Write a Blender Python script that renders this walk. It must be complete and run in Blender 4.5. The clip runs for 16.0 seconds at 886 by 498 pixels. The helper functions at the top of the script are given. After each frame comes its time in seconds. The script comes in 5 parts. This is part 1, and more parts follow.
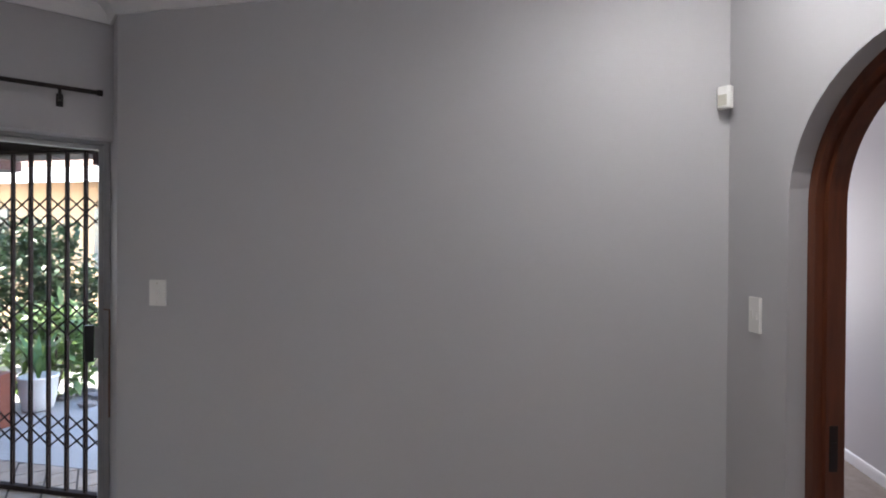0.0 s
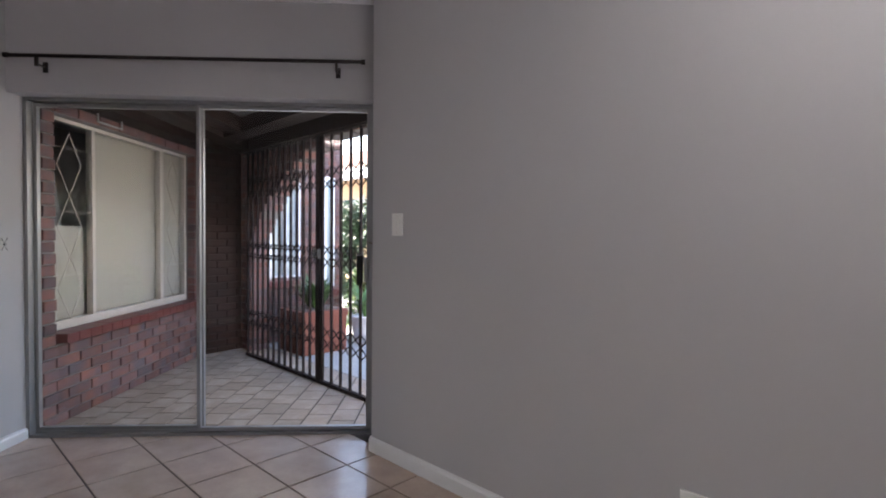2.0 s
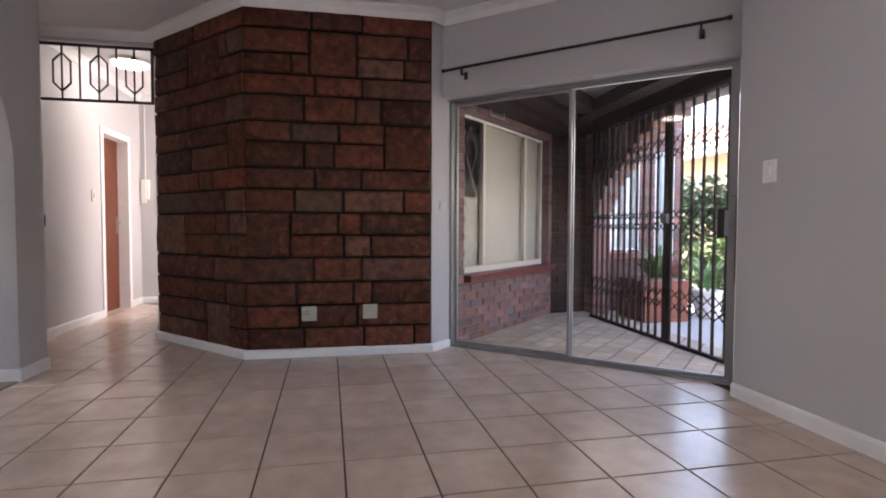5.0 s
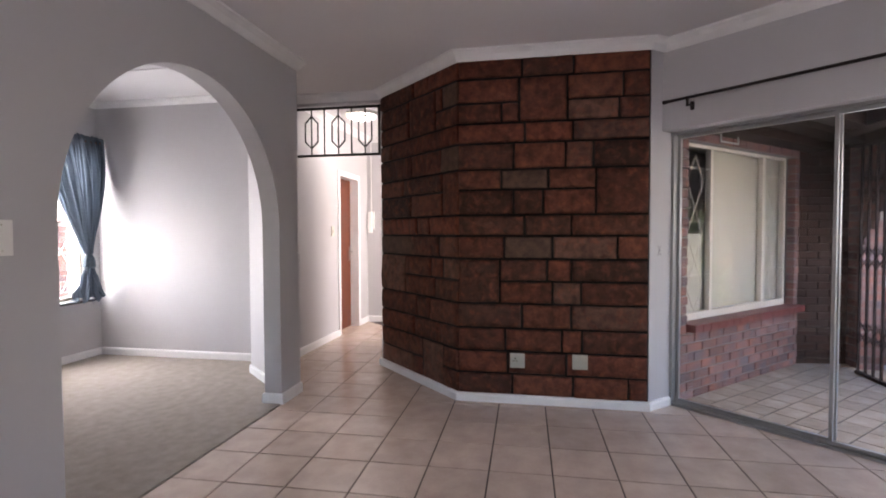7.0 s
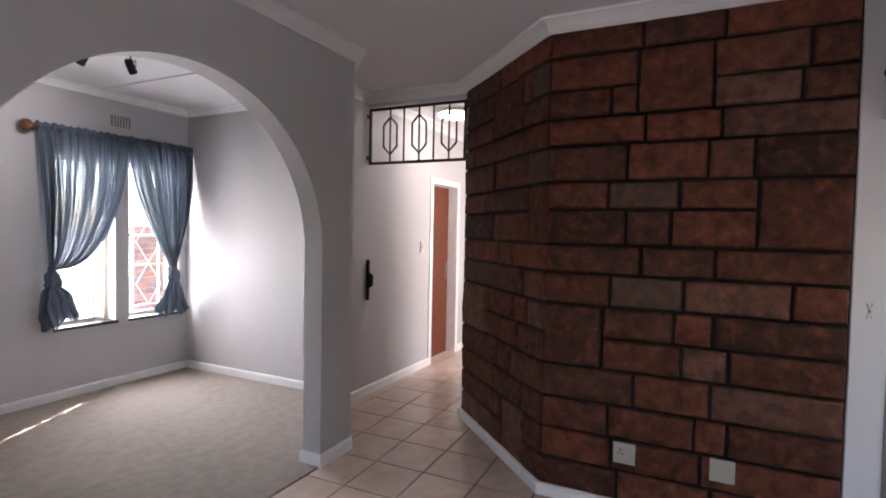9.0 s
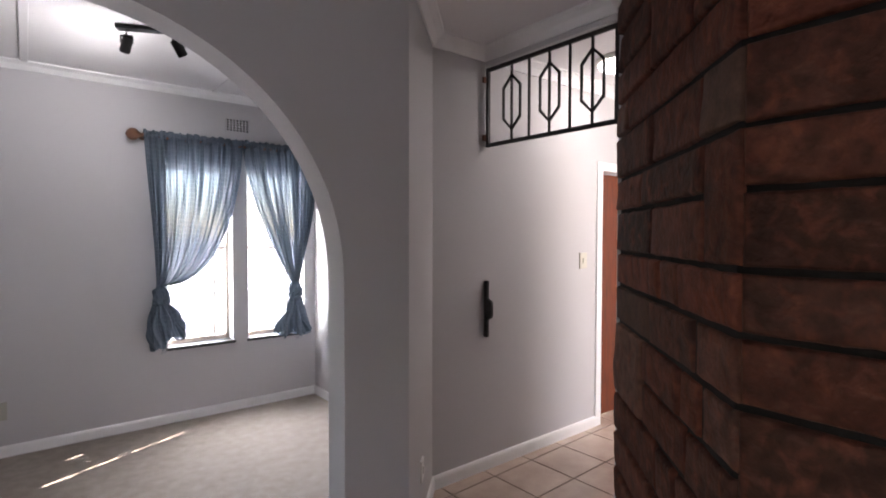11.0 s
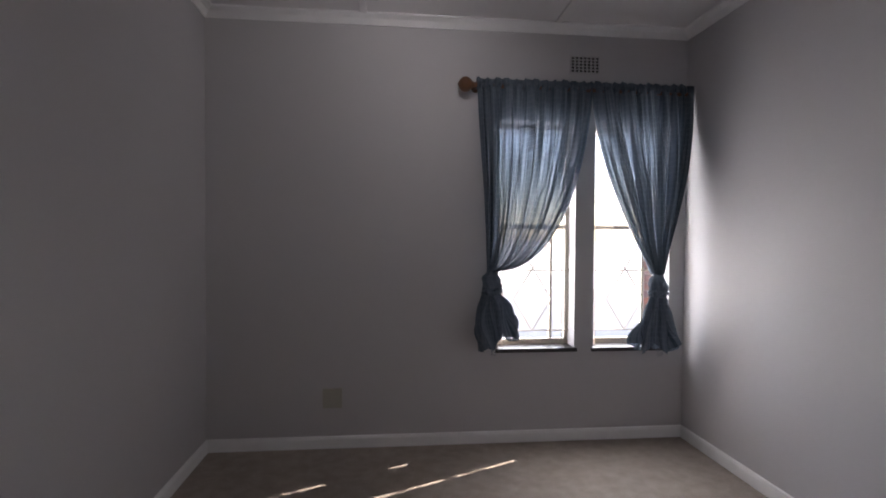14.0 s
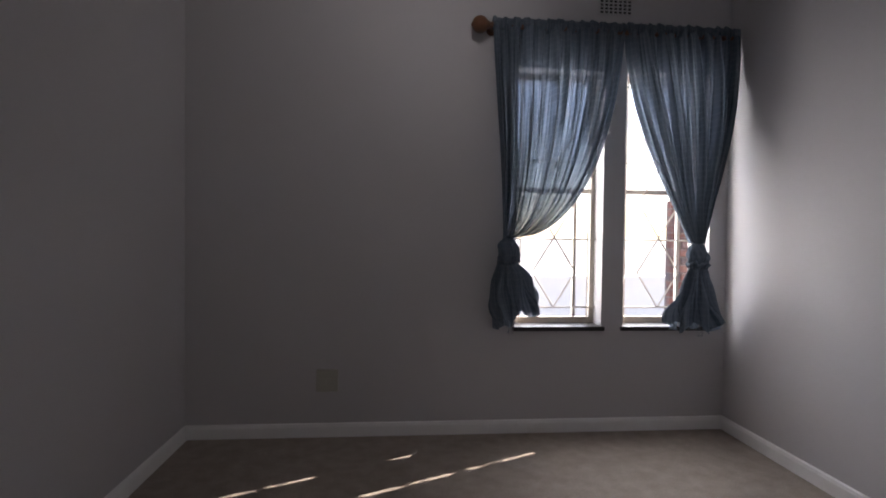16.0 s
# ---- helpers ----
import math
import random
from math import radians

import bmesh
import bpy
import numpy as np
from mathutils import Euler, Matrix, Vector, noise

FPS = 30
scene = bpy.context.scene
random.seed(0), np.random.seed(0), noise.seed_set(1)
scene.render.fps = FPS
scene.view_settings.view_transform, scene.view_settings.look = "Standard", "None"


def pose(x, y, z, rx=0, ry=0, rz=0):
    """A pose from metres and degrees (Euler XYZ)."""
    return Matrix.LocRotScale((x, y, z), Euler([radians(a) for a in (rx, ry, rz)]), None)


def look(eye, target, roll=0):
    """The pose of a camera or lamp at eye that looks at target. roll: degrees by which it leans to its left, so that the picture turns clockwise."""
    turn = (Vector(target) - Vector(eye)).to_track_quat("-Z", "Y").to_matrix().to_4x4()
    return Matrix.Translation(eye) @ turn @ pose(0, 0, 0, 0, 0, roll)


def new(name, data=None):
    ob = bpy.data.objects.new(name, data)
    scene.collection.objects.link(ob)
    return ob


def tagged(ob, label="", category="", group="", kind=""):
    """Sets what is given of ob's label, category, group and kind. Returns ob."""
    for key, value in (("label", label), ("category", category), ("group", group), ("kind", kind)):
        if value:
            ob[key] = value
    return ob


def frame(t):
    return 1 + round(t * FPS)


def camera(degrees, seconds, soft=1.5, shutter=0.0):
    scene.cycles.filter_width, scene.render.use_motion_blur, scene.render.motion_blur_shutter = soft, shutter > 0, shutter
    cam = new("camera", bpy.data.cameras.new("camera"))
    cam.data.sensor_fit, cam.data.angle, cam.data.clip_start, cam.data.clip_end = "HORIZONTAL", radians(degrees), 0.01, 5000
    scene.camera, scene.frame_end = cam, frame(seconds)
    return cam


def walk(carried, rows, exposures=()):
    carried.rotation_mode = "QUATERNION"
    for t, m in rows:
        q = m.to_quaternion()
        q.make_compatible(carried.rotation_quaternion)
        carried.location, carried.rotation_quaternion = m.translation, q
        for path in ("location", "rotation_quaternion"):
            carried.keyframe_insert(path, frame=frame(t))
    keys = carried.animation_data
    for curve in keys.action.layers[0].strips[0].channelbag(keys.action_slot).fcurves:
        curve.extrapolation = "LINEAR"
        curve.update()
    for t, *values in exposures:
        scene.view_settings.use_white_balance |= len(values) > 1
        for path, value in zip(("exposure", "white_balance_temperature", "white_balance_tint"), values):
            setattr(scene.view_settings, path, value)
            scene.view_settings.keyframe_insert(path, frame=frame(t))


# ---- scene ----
cam = camera(81.4, 16.0, soft=1.9)
PATH = [
    (0, (-0.488, -0.031, 1.539), (-0.88, 1.93, 1.527), 0.4),
    (0.5, (-0.394, 0.188, 1.522), (-1.022, 2.087, 1.489), 0.5),
    (1, (-0.297, 0.261, 1.413), (-1.188, 2.051, 1.376), 0.5),
    (1.5, (-0.191, 0.253, 1.343), (-1.441, 1.813, 1.302), 0.6),
    (2, (-0.107, 0.275, 1.248), (-1.525, 1.684, 1.199), 0.5),
    (2.5, (-0.063, 0.287, 1.136), (-1.573, 1.597, 1.087), 0.6),
    (3, (0.009, 0.168, 1.062), (-1.552, 1.419, 1.013), 0.7),
    (3.5, (0.076, 0.055, 1.028), (-1.588, 1.163, 0.976), 0.7),
    (4, (0.12, -0.031, 1.017), (-1.7, 0.796, 0.948), 0.6),
    (4.5, (0.148, -0.115, 0.985), (-1.762, 0.473, 0.917), 0.5),
    (4.7, (0.161, -0.149, 0.983), (-1.774, 0.352, 0.911), 0.4),
    (7, (0.056, -0.281, 1.326), (-1.906, -0.659, 1.258), -0.2),
    (7.5, (-0.102, -0.291, 1.464), (-2.018, -0.862, 1.396), -0.1),
    (8, (-0.397, -0.208, 1.52), (-2.232, -1.0, 1.455), -0.1),
    (8.2, (-0.464, -0.166, 1.507), (-2.29, -0.978, 1.439), 0.5),
    (10.3, (-2.175, -0.157, 1.537), (-3.759, -1.376, 1.472), 0.3),
    (10.5, (-2.294, -0.227, 1.539), (-3.801, -1.54, 1.475), 0.3),
    (11, (-2.584, -0.412, 1.537), (-3.843, -1.965, 1.478), 0.1),
    (11.5, (-2.756, -0.643, 1.514), (-3.711, -2.399, 1.457), 0.1),
    (12, (-2.86, -0.857, 1.479), (-3.497, -2.752, 1.42), 0.1),
    (12.5, (-2.858, -1.045, 1.447), (-3.191, -3.016, 1.387), 0.0),
    (13, (-2.825, -1.235, 1.371), (-3.045, -3.223, 1.327), 0.2),
    (13.5, (-2.824, -1.495, 1.337), (-3.031, -3.484, 1.292), 0.4),
    (14, (-2.768, -1.731, 1.337), (-2.97, -3.72, 1.291), 0.4),
    (14.5, (-2.735, -1.999, 1.309), (-2.943, -3.988, 1.254), 0.5),
    (15, (-2.779, -2.215, 1.274), (-2.946, -4.207, 1.22), 0.5),
    (15.5, (-2.793, -2.264, 1.217), (-2.963, -4.256, 1.162), 0.5),
    (16, (-2.793, -2.109, 1.13), (-2.966, -4.101, 1.08), 0.7),
]
EXPOSURES = [(0.0, 3.34, 6650, 12), (1.0, 3.38, 6750, 14), (3.0, 3.42, 7000, 17), (4.0, 3.42, 7100, 19), (4.7, 3.7, 7150, 20), (7.0, 3.95, 7050, 20), (8.2, 3.68, 6950, 19), (10.3, 3.76, 6850, 18), (11.0, 3.72, 6800, 17),
             (12.0, 3.15, 6750, 17), (13.0, 2.68, 6750, 17), (14.0, 2.3, 6950, 19), (16.0, 1.93, 7000, 19)]
walk(cam, [(t, look(eye, target, roll)) for t, eye, target, roll in PATH], EXPOSURES)

# ---- light ----
SUN_AZ = Vector((0.907, 0.421, 0.0)).normalized()
SUN_EL = radians(44)
world = bpy.data.worlds.new("sky_world")
scene.world = world
world.use_nodes = True
wn = world.node_tree
sky = wn.nodes.new("ShaderNodeTexSky")
sky.sky_type = "NISHITA"
sky.sun_disc = False
sky.sun_elevation = SUN_EL
sky.sun_rotation = math.atan2(-SUN_AZ.x, -SUN_AZ.y)
wn.links.new(sky.outputs[0], wn.nodes["Background"].inputs[0])
wn.nodes["Background"].inputs[1].default_value = 0.15

sun = new("sun", bpy.data.lights.new("sun", "SUN"))
sun.data.energy, sun.data.angle, sun.data.color = 3.8, radians(0.5), (1.0, 0.95, 0.88)
sun.matrix_world = look((0, 0, 20), Vector((0, 0, 20)) + SUN_AZ * math.cos(SUN_EL) - Vector((0, 0, math.sin(SUN_EL))))


def lamp_area(name, eye, target, w, h, watts, color, spread=180):
    la = bpy.data.lights.new(name, "AREA")
    la.shape, la.size, la.size_y, la.energy, la.color = "RECTANGLE", w, h, watts, color
    la.spread = radians(spread)
    ob = new(name, la)
    ob.matrix_world = look(eye, target)
    return ob


def lamp_spot(name, eye, target, watts, color, cone):
    la = bpy.data.lights.new(name, "SPOT")
    la.energy, la.color, la.spot_size, la.spot_blend, la.shadow_soft_size = watts, color, radians(cone), 0.9, 0.02
    ob = new(name, la)
    ob.matrix_world = look(eye, target)
    return ob


DAY = (0.93, 0.97, 1.0)
lamp_area("window_light_bedroom_1", (-3.72, -5.21, 1.36), (-3.85, -2.4, 0.95), 0.50, 1.44, 5.6, (0.92, 0.96, 1.0), 168)
lamp_area("window_light_bedroom_2", (-4.335, -5.21, 1.36), (-4.40, -2.4, 0.95), 0.45, 1.44, 5.6, (0.92, 0.96, 1.0), 168)
# No window is known here: added lamp that fills the lounge from the east.
lamp_area("window_light_lounge", (3.98, -0.8, 1.5), (-4, -0.8, 1.2), 2.0, 1.2, 0.25, DAY)
lamp_area("window_light_hall", (-6.6, -0.62, 1.4), (-6.8, -2.8, 1.2), 1.0, 1.5, 3.9, (1.0, 0.95, 0.9))
# Added lamp that brightens the next room from a window out of view.
lamp_area("window_light_next_room", (1.1, 6.1, 1.5), (1.1, 0, 1.2), 1.2, 1.2, 4.6, (0.97, 0.93, 1.0))
lamp_area("patio_arch_light", (-3.9, 2.58, 1.45), (-2.9, 0.9, 0.8), 1.9, 0.9, 0.65, DAY)

lamp_spot("bedroom_spot_light", (-2.95, -3.90, 2.34), (-2.80, -4.00, 2.71), 0.8, (0.95, 0.97, 1.0), 165)
lamp_spot("bedroom_wall_spot_light", (-3.10, -3.92, 2.50), (-2.75, -5.0, 2.0), 1.7, (0.95, 0.97, 1.0), 130)


# ---- materials ----
def nodes_of(name):
    m = bpy.data.materials.new(name)
    m.use_nodes = True
    return m, m.node_tree, m.node_tree.nodes["Principled BSDF"]


def mat(name, color, rough=0.5, metal=0.0, vary=0.12, scale=6.0, grain=0.0, grain_scale=200.0, bump=0.0, random_amount=0.0,
        second=None, stretch=(1, 1, 1), spec=0.5, piece=False):
    """A surface with stains at one scale and grain at another, and a fine relief."""
    m, nt, p = nodes_of(name)
    N, L = nt.nodes.new, nt.links.new
    tc = N("ShaderNodeTexCoord")
    mp = N("ShaderNodeMapping")
    mp.inputs["Scale"].default_value = stretch
    L(tc.outputs["Object"], mp.inputs["Vector"])
    vec = mp.outputs["Vector"]
    if piece:
        info = N("ShaderNodeObjectInfo")
        sh = N("ShaderNodeVectorMath")
        sh.operation = "MULTIPLY_ADD"
        L(info.outputs["Random"], sh.inputs[0])
        sh.inputs[1].default_value = (37.0, 19.0, 53.0)
        L(vec, sh.inputs[2])
        vec = sh.outputs[0]
    n1 = N("ShaderNodeTexNoise")
    n1.inputs["Scale"].default_value, n1.inputs["Detail"].default_value = scale, 5.0
    L(vec, n1.inputs["Vector"])
    n2 = N("ShaderNodeTexNoise")
    n2.inputs["Scale"].default_value, n2.inputs["Detail"].default_value = grain_scale, 2.0
    L(vec, n2.inputs["Vector"])
    ramp = N("ShaderNodeValToRGB")
    c = Vector(color)
    d = Vector(second) if second else c * (1 - 2 * vary)
    ramp.color_ramp.elements[0].position, ramp.color_ramp.elements[1].position = 0.3, 0.7
    ramp.color_ramp.elements[0].color, ramp.color_ramp.elements[1].color = (*d, 1), (*c, 1)
    L(n1.outputs["Fac"], ramp.inputs["Fac"])
    out = ramp.outputs["Color"]
    if random_amount:
        info = N("ShaderNodeObjectInfo")
        mr = N("ShaderNodeMapRange")
        mr.inputs["To Min"].default_value, mr.inputs["To Max"].default_value = 1 - random_amount, 1 + random_amount
        L(info.outputs["Random"], mr.inputs["Value"])
        hv = N("ShaderNodeHueSaturation")
        L(mr.outputs["Result"], hv.inputs["Value"])
        L(out, hv.inputs["Color"])
        out = hv.outputs["Color"]
    if grain:
        g = N("ShaderNodeMix")
        g.data_type, g.blend_type = "RGBA", "MULTIPLY"
        g.inputs["Factor"].default_value = grain
        L(out, g.inputs["A"])
        L(n2.outputs["Fac"], g.inputs["B"])
        out = g.outputs["Result"]
    L(out, p.inputs["Base Color"])
    rr = N("ShaderNodeMapRange")
    rr.inputs["To Min"].default_value, rr.inputs["To Max"].default_value = max(0.02, rough - 0.08), min(1.0, rough + 0.08)
    L(n1.outputs["Fac"], rr.inputs["Value"])
    L(rr.outputs["Result"], p.inputs["Roughness"])
    p.inputs["Metallic"].default_value = metal
    p.inputs["Specular IOR Level"].default_value = spec
    if bump:
        b = N("ShaderNodeBump")
        b.inputs["Strength"].default_value, b.inputs["Distance"].default_value = bump, 0.004
        add = N("ShaderNodeMath")
        L(n1.outputs["Fac"], add.inputs[0])
        L(n2.outputs["Fac"], add.inputs[1])
        L(add.outputs[0], b.inputs["Height"])
        L(b.outputs["Normal"], p.inputs["Normal"])
    return m


def mat_glow(name, color, power):
    m, nt, p = nodes_of(name)
    p.inputs["Base Color"].default_value = (*color, 1)
    p.inputs["Emission Color"].default_value = (*color, 1)
    p.inputs["Emission Strength"].default_value = power
    return m


def mat_glass(name):
    """The room-side face of a pane: clear, with the sheen of glass."""
    m, nt, p = nodes_of(name)
    tr = nt.nodes.new("ShaderNodeBsdfTransparent")
    gl = nt.nodes.new("ShaderNodeBsdfGlossy")
    gl.inputs["Roughness"].default_value = 0.01
    fr = nt.nodes.new("ShaderNodeFresnel")
    fr.inputs["IOR"].default_value = 1.6
    mx = nt.nodes.new("ShaderNodeMixShader")
    tr.inputs["Color"].default_value = (0.94, 0.96, 0.955, 1)
    nt.links.new(fr.outputs[0], mx.inputs[0])
    nt.links.new(tr.outputs[0], mx.inputs[1])
    nt.links.new(gl.outputs[0], mx.inputs[2])
    nt.links.new(mx.outputs[0], nt.nodes["Material Output"].inputs[0])
    return m


def mat_clear(name):
    m, nt, p = nodes_of(name)
    tr = nt.nodes.new("ShaderNodeBsdfTransparent")
    nt.links.new(tr.outputs[0], nt.nodes["Material Output"].inputs[0])
    return m


def mat_curtain():
    """Thin woven voile: part cloth that scatters light through, part open weave, with pale cross threads."""
    m, nt, p = nodes_of("curtain_voile")
    N, L = nt.nodes.new, nt.links.new
    tc = N("ShaderNodeTexCoord")
    uv = tc.outputs["UV"]
    stripes = N("ShaderNodeTexWave")
    stripes.wave_type, stripes.bands_direction = "BANDS", "Y"
    stripes.inputs["Scale"].default_value, stripes.inputs["Distortion"].default_value = 9.0, 2.5
    L(uv, stripes.inputs["Vector"])
    mp = N("ShaderNodeMapping")
    mp.inputs["Scale"].default_value = (70, 1.8, 1)
    L(uv, mp.inputs["Vector"])
    n = N("ShaderNodeTexNoise")
    n.inputs["Scale"].default_value, n.inputs["Detail"].default_value = 1.0, 4.0
    L(mp.outputs[0], n.inputs["Vector"])
    # cloth tone in upright streaks, with the folds' light and shade painted in
    ramp = N("ShaderNodeValToRGB")
    e = ramp.color_ramp.elements
    e[0].position, e[0].color = 0.3, (0.040, 0.062, 0.078, 1)
    e[1].position, e[1].color = 0.72, (0.21, 0.25, 0.305, 1)
    L(n.outputs["Fac"], ramp.inputs["Fac"])
    thr = N("ShaderNodeValToRGB")
    thr.color_ramp.elements[0].position, thr.color_ramp.elements[1].position = 0.86, 0.96
    thr.color_ramp.elements[1].color = (0.09, 0.09, 0.09, 1)
    L(stripes.outputs["Fac"], thr.inputs["Fac"])
    mix = N("ShaderNodeMix")
    mix.data_type = "RGBA"
    L(thr.outputs["Color"], mix.inputs["Factor"])
    L(ramp.outputs["Color"], mix.inputs["A"])
    mix.inputs["B"].default_value = (0.34, 0.37, 0.40, 1)
    col = mix.outputs["Result"]
    di, tl, tr = N("ShaderNodeBsdfDiffuse"), N("ShaderNodeBsdfTranslucent"), N("ShaderNodeBsdfTransparent")
    L(col, di.inputs["Color"]), L(col, tl.inputs["Color"])
    tr.inputs["Color"].default_value = (0.74, 0.78, 0.90, 1)
    a, b = N("ShaderNodeMixShader"), N("ShaderNodeMixShader")
    a.inputs[0].default_value = 0.17
    L(di.outputs[0], a.inputs[1]), L(tl.outputs[0], a.inputs[2])
    op = N("ShaderNodeMapRange")
    op.inputs["From Min"].default_value, op.inputs["From Max"].default_value = 0.42, 0.70
    op.inputs["To Min"].default_value, op.inputs["To Max"].default_value = 0.006, 0.19
    L(n.outputs["Fac"], op.inputs["Value"])
    L(op.outputs["Result"], b.inputs[0])
    L(a.outputs[0], b.inputs[1]), L(tr.outputs[0], b.inputs[2])
    L(b.outputs[0], nt.nodes["Material Output"].inputs[0])
    return m


def mat_stone():
    """Rough sandstone in brown, rust and ochre, each block its own tone."""
    m, nt, p = nodes_of("sandstone_block")
    N, L = nt.nodes.new, nt.links.new
    tc, info = N("ShaderNodeTexCoord"), N("ShaderNodeObjectInfo")
    sh = N("ShaderNodeVectorMath")
    sh.operation = "MULTIPLY_ADD"
    L(info.outputs["Random"], sh.inputs[0])
    sh.inputs[1].default_value = (31.0, 47.0, 13.0)
    L(tc.outputs["Object"], sh.inputs[2])
    tone = N("ShaderNodeValToRGB")
    cr = tone.color_ramp
    cr.elements[0].position, cr.elements[0].color = 0.0, (0.040, 0.016, 0.010, 1)
    cr.elements[1].position, cr.elements[1].color = 1.0, (0.154, 0.075, 0.052, 1)
    for q, c in ((0.15, (0.093, 0.027, 0.015)), (0.3, (0.047, 0.018, 0.011)), (0.45, (0.143, 0.040, 0.022)), (0.6, (0.064, 0.026, 0.017)), (0.75, (0.159, 0.048, 0.026)), (0.88, (0.101, 0.046, 0.032))):
        cr.elements.new(q).color = (*c, 1)
    L(info.outputs["Random"], tone.inputs["Fac"])
    n1 = N("ShaderNodeTexNoise")
    n1.inputs["Scale"].default_value, n1.inputs["Detail"].default_value, n1.inputs["Distortion"].default_value = 15.0, 8.0, 0.3
    n2 = N("ShaderNodeTexNoise")
    n2.inputs["Scale"].default_value, n2.inputs["Detail"].default_value = 55.0, 5.0
    L(sh.outputs[0], n1.inputs["Vector"]), L(sh.outputs[0], n2.inputs["Vector"])
    r1 = N("ShaderNodeMapRange")
    r1.inputs["From Min"].default_value, r1.inputs["From Max"].default_value = 0.3, 0.7
    r1.inputs["To Min"].default_value, r1.inputs["To Max"].default_value = 0.50, 1.36
    L(n1.outputs["Fac"], r1.inputs["Value"])
    r2 = N("ShaderNodeMapRange")
    r2.inputs["To Min"].default_value, r2.inputs["To Max"].default_value = 0.75, 1.25
    L(n2.outputs["Fac"], r2.inputs["Value"])
    mu = N("ShaderNodeMath")
    mu.operation = "MULTIPLY"
    L(r1.outputs[0], mu.inputs[0]), L(r2.outputs[0], mu.inputs[1])
    n3 = N("ShaderNodeTexNoise")
    n3.inputs["Scale"].default_value, n3.inputs["Detail"].default_value, n3.inputs["Distortion"].default_value = 16.0, 7.0, 0.5
    L(sh.outputs[0], n3.inputs["Vector"])
    r3 = N("ShaderNodeMapRange")
    r3.inputs["From Min"].default_value, r3.inputs["From Max"].default_value, r3.inputs["To Max"].default_value = 0.50, 0.72, 0.75
    L(n3.outputs["Fac"], r3.inputs["Value"])
    rust = N("ShaderNodeMix")
    rust.data_type = "RGBA"
    L(r3.outputs[0], rust.inputs["Factor"]), L(tone.outputs["Color"], rust.inputs["A"])
    rust.inputs["B"].default_value = (0.180, 0.053, 0.028, 1)
    # pale slanting chisel marks
    mk = N("ShaderNodeMapping")
    mk.inputs["Rotation"].default_value, mk.inputs["Scale"].default_value = (0.7, 0.7, 0.0), (12.0, 12.0, 30.0)
    L(sh.outputs[0], mk.inputs["Vector"])
    n4 = N("ShaderNodeTexNoise")
    n4.inputs["Scale"].default_value, n4.inputs["Detail"].default_value = 1.0, 4.0
    L(mk.outputs[0], n4.inputs["Vector"])
    r4 = N("ShaderNodeMapRange")
    r4.inputs["From Min"].default_value, r4.inputs["From Max"].default_value, r4.inputs["To Max"].default_value = 0.60, 0.78, 0.22
    L(n4.outputs["Fac"], r4.inputs["Value"])
    marks = N("ShaderNodeMix")
    marks.data_type = "RGBA"
    L(r4.outputs[0], marks.inputs["Factor"]), L(rust.outputs["Result"], marks.inputs["A"])
    marks.inputs["B"].default_value = (0.22, 0.115, 0.080, 1)
    hv = N("ShaderNodeHueSaturation")
    L(mu.outputs[0], hv.inputs["Value"]), L(marks.outputs["Result"], hv.inputs["Color"])
    L(hv.outputs["Color"], p.inputs["Base Color"])
    p.inputs["Roughness"].default_value = 0.7
    p.inputs["Specular IOR Level"].default_value = 0.25
    bp = N("ShaderNodeBump")
    bp.inputs["Strength"].default_value, bp.inputs["Distance"].default_value = 1.0, 0.014
    ad = N("ShaderNodeMath")
    ad.operation = "MULTIPLY_ADD"
    L(n2.outputs["Fac"], ad.inputs[0])
    ad.inputs[1].default_value = 0.35
    L(n1.outputs["Fac"], ad.inputs[2])
    L(ad.outputs[0], bp.inputs["Height"]), L(bp.outputs["Normal"], p.inputs["Normal"])
    return m


PAINT = mat("grey_wall_paint", (0.50, 0.49, 0.50), 0.62, vary=0.015, scale=1.3, bump=0.10, grain_scale=420)
CEIL = mat("white_ceiling_paint", (0.74, 0.73, 0.74), 0.75, vary=0.02, scale=1.1, bump=0.05)
TRIM = mat("white_gloss_trim", (0.80, 0.80, 0.80), 0.35, vary=0.03, scale=9, bump=0.04)
TILE = mat("beige_ceramic_tile", (0.61, 0.48, 0.405), 0.22, vary=0.05, scale=7, second=(0.50, 0.385, 0.32), random_amount=0.05,
           grain=0.12, grain_scale=60, bump=0.03, piece=True)
GROUT = mat("dark_grout", (0.055, 0.038, 0.033), 0.9, vary=0.1)
CARPET = mat("grey_beige_carpet", (0.52, 0.45, 0.395), 0.95, vary=0.11, scale=13.0, grain=0.6, grain_scale=170, bump=0.9, spec=0.1)
STONE = mat_stone()
PALESTONE = mat("grey_tan_sandstone", (0.150, 0.088, 0.062), 0.8, vary=0.2, scale=18, second=(0.080, 0.045, 0.034), bump=0.7, grain=0.4, grain_scale=70, piece=True, spec=0.25)
MORTAR = mat("dark_mortar", (0.010, 0.007, 0.006), 0.95, vary=0.15, scale=30, bump=0.5)
ALU = mat("natural_aluminium", (0.36, 0.36, 0.36), 0.42, 0.8, vary=0.04, scale=14)
BLACK = mat("black_metal", (0.012, 0.011, 0.012), 0.45, 0.2, vary=0.1)
DARKROD = mat("dark_bronze_rod", (0.025, 0.018, 0.016), 0.4, 0.4, vary=0.1)
PLASTIC = mat("white_plastic", (0.84, 0.83, 0.80), 0.4, vary=0.015, scale=12)
AGED = mat("yellowed_grey_plastic", (0.43, 0.415, 0.355), 0.5, vary=0.05, scale=12)
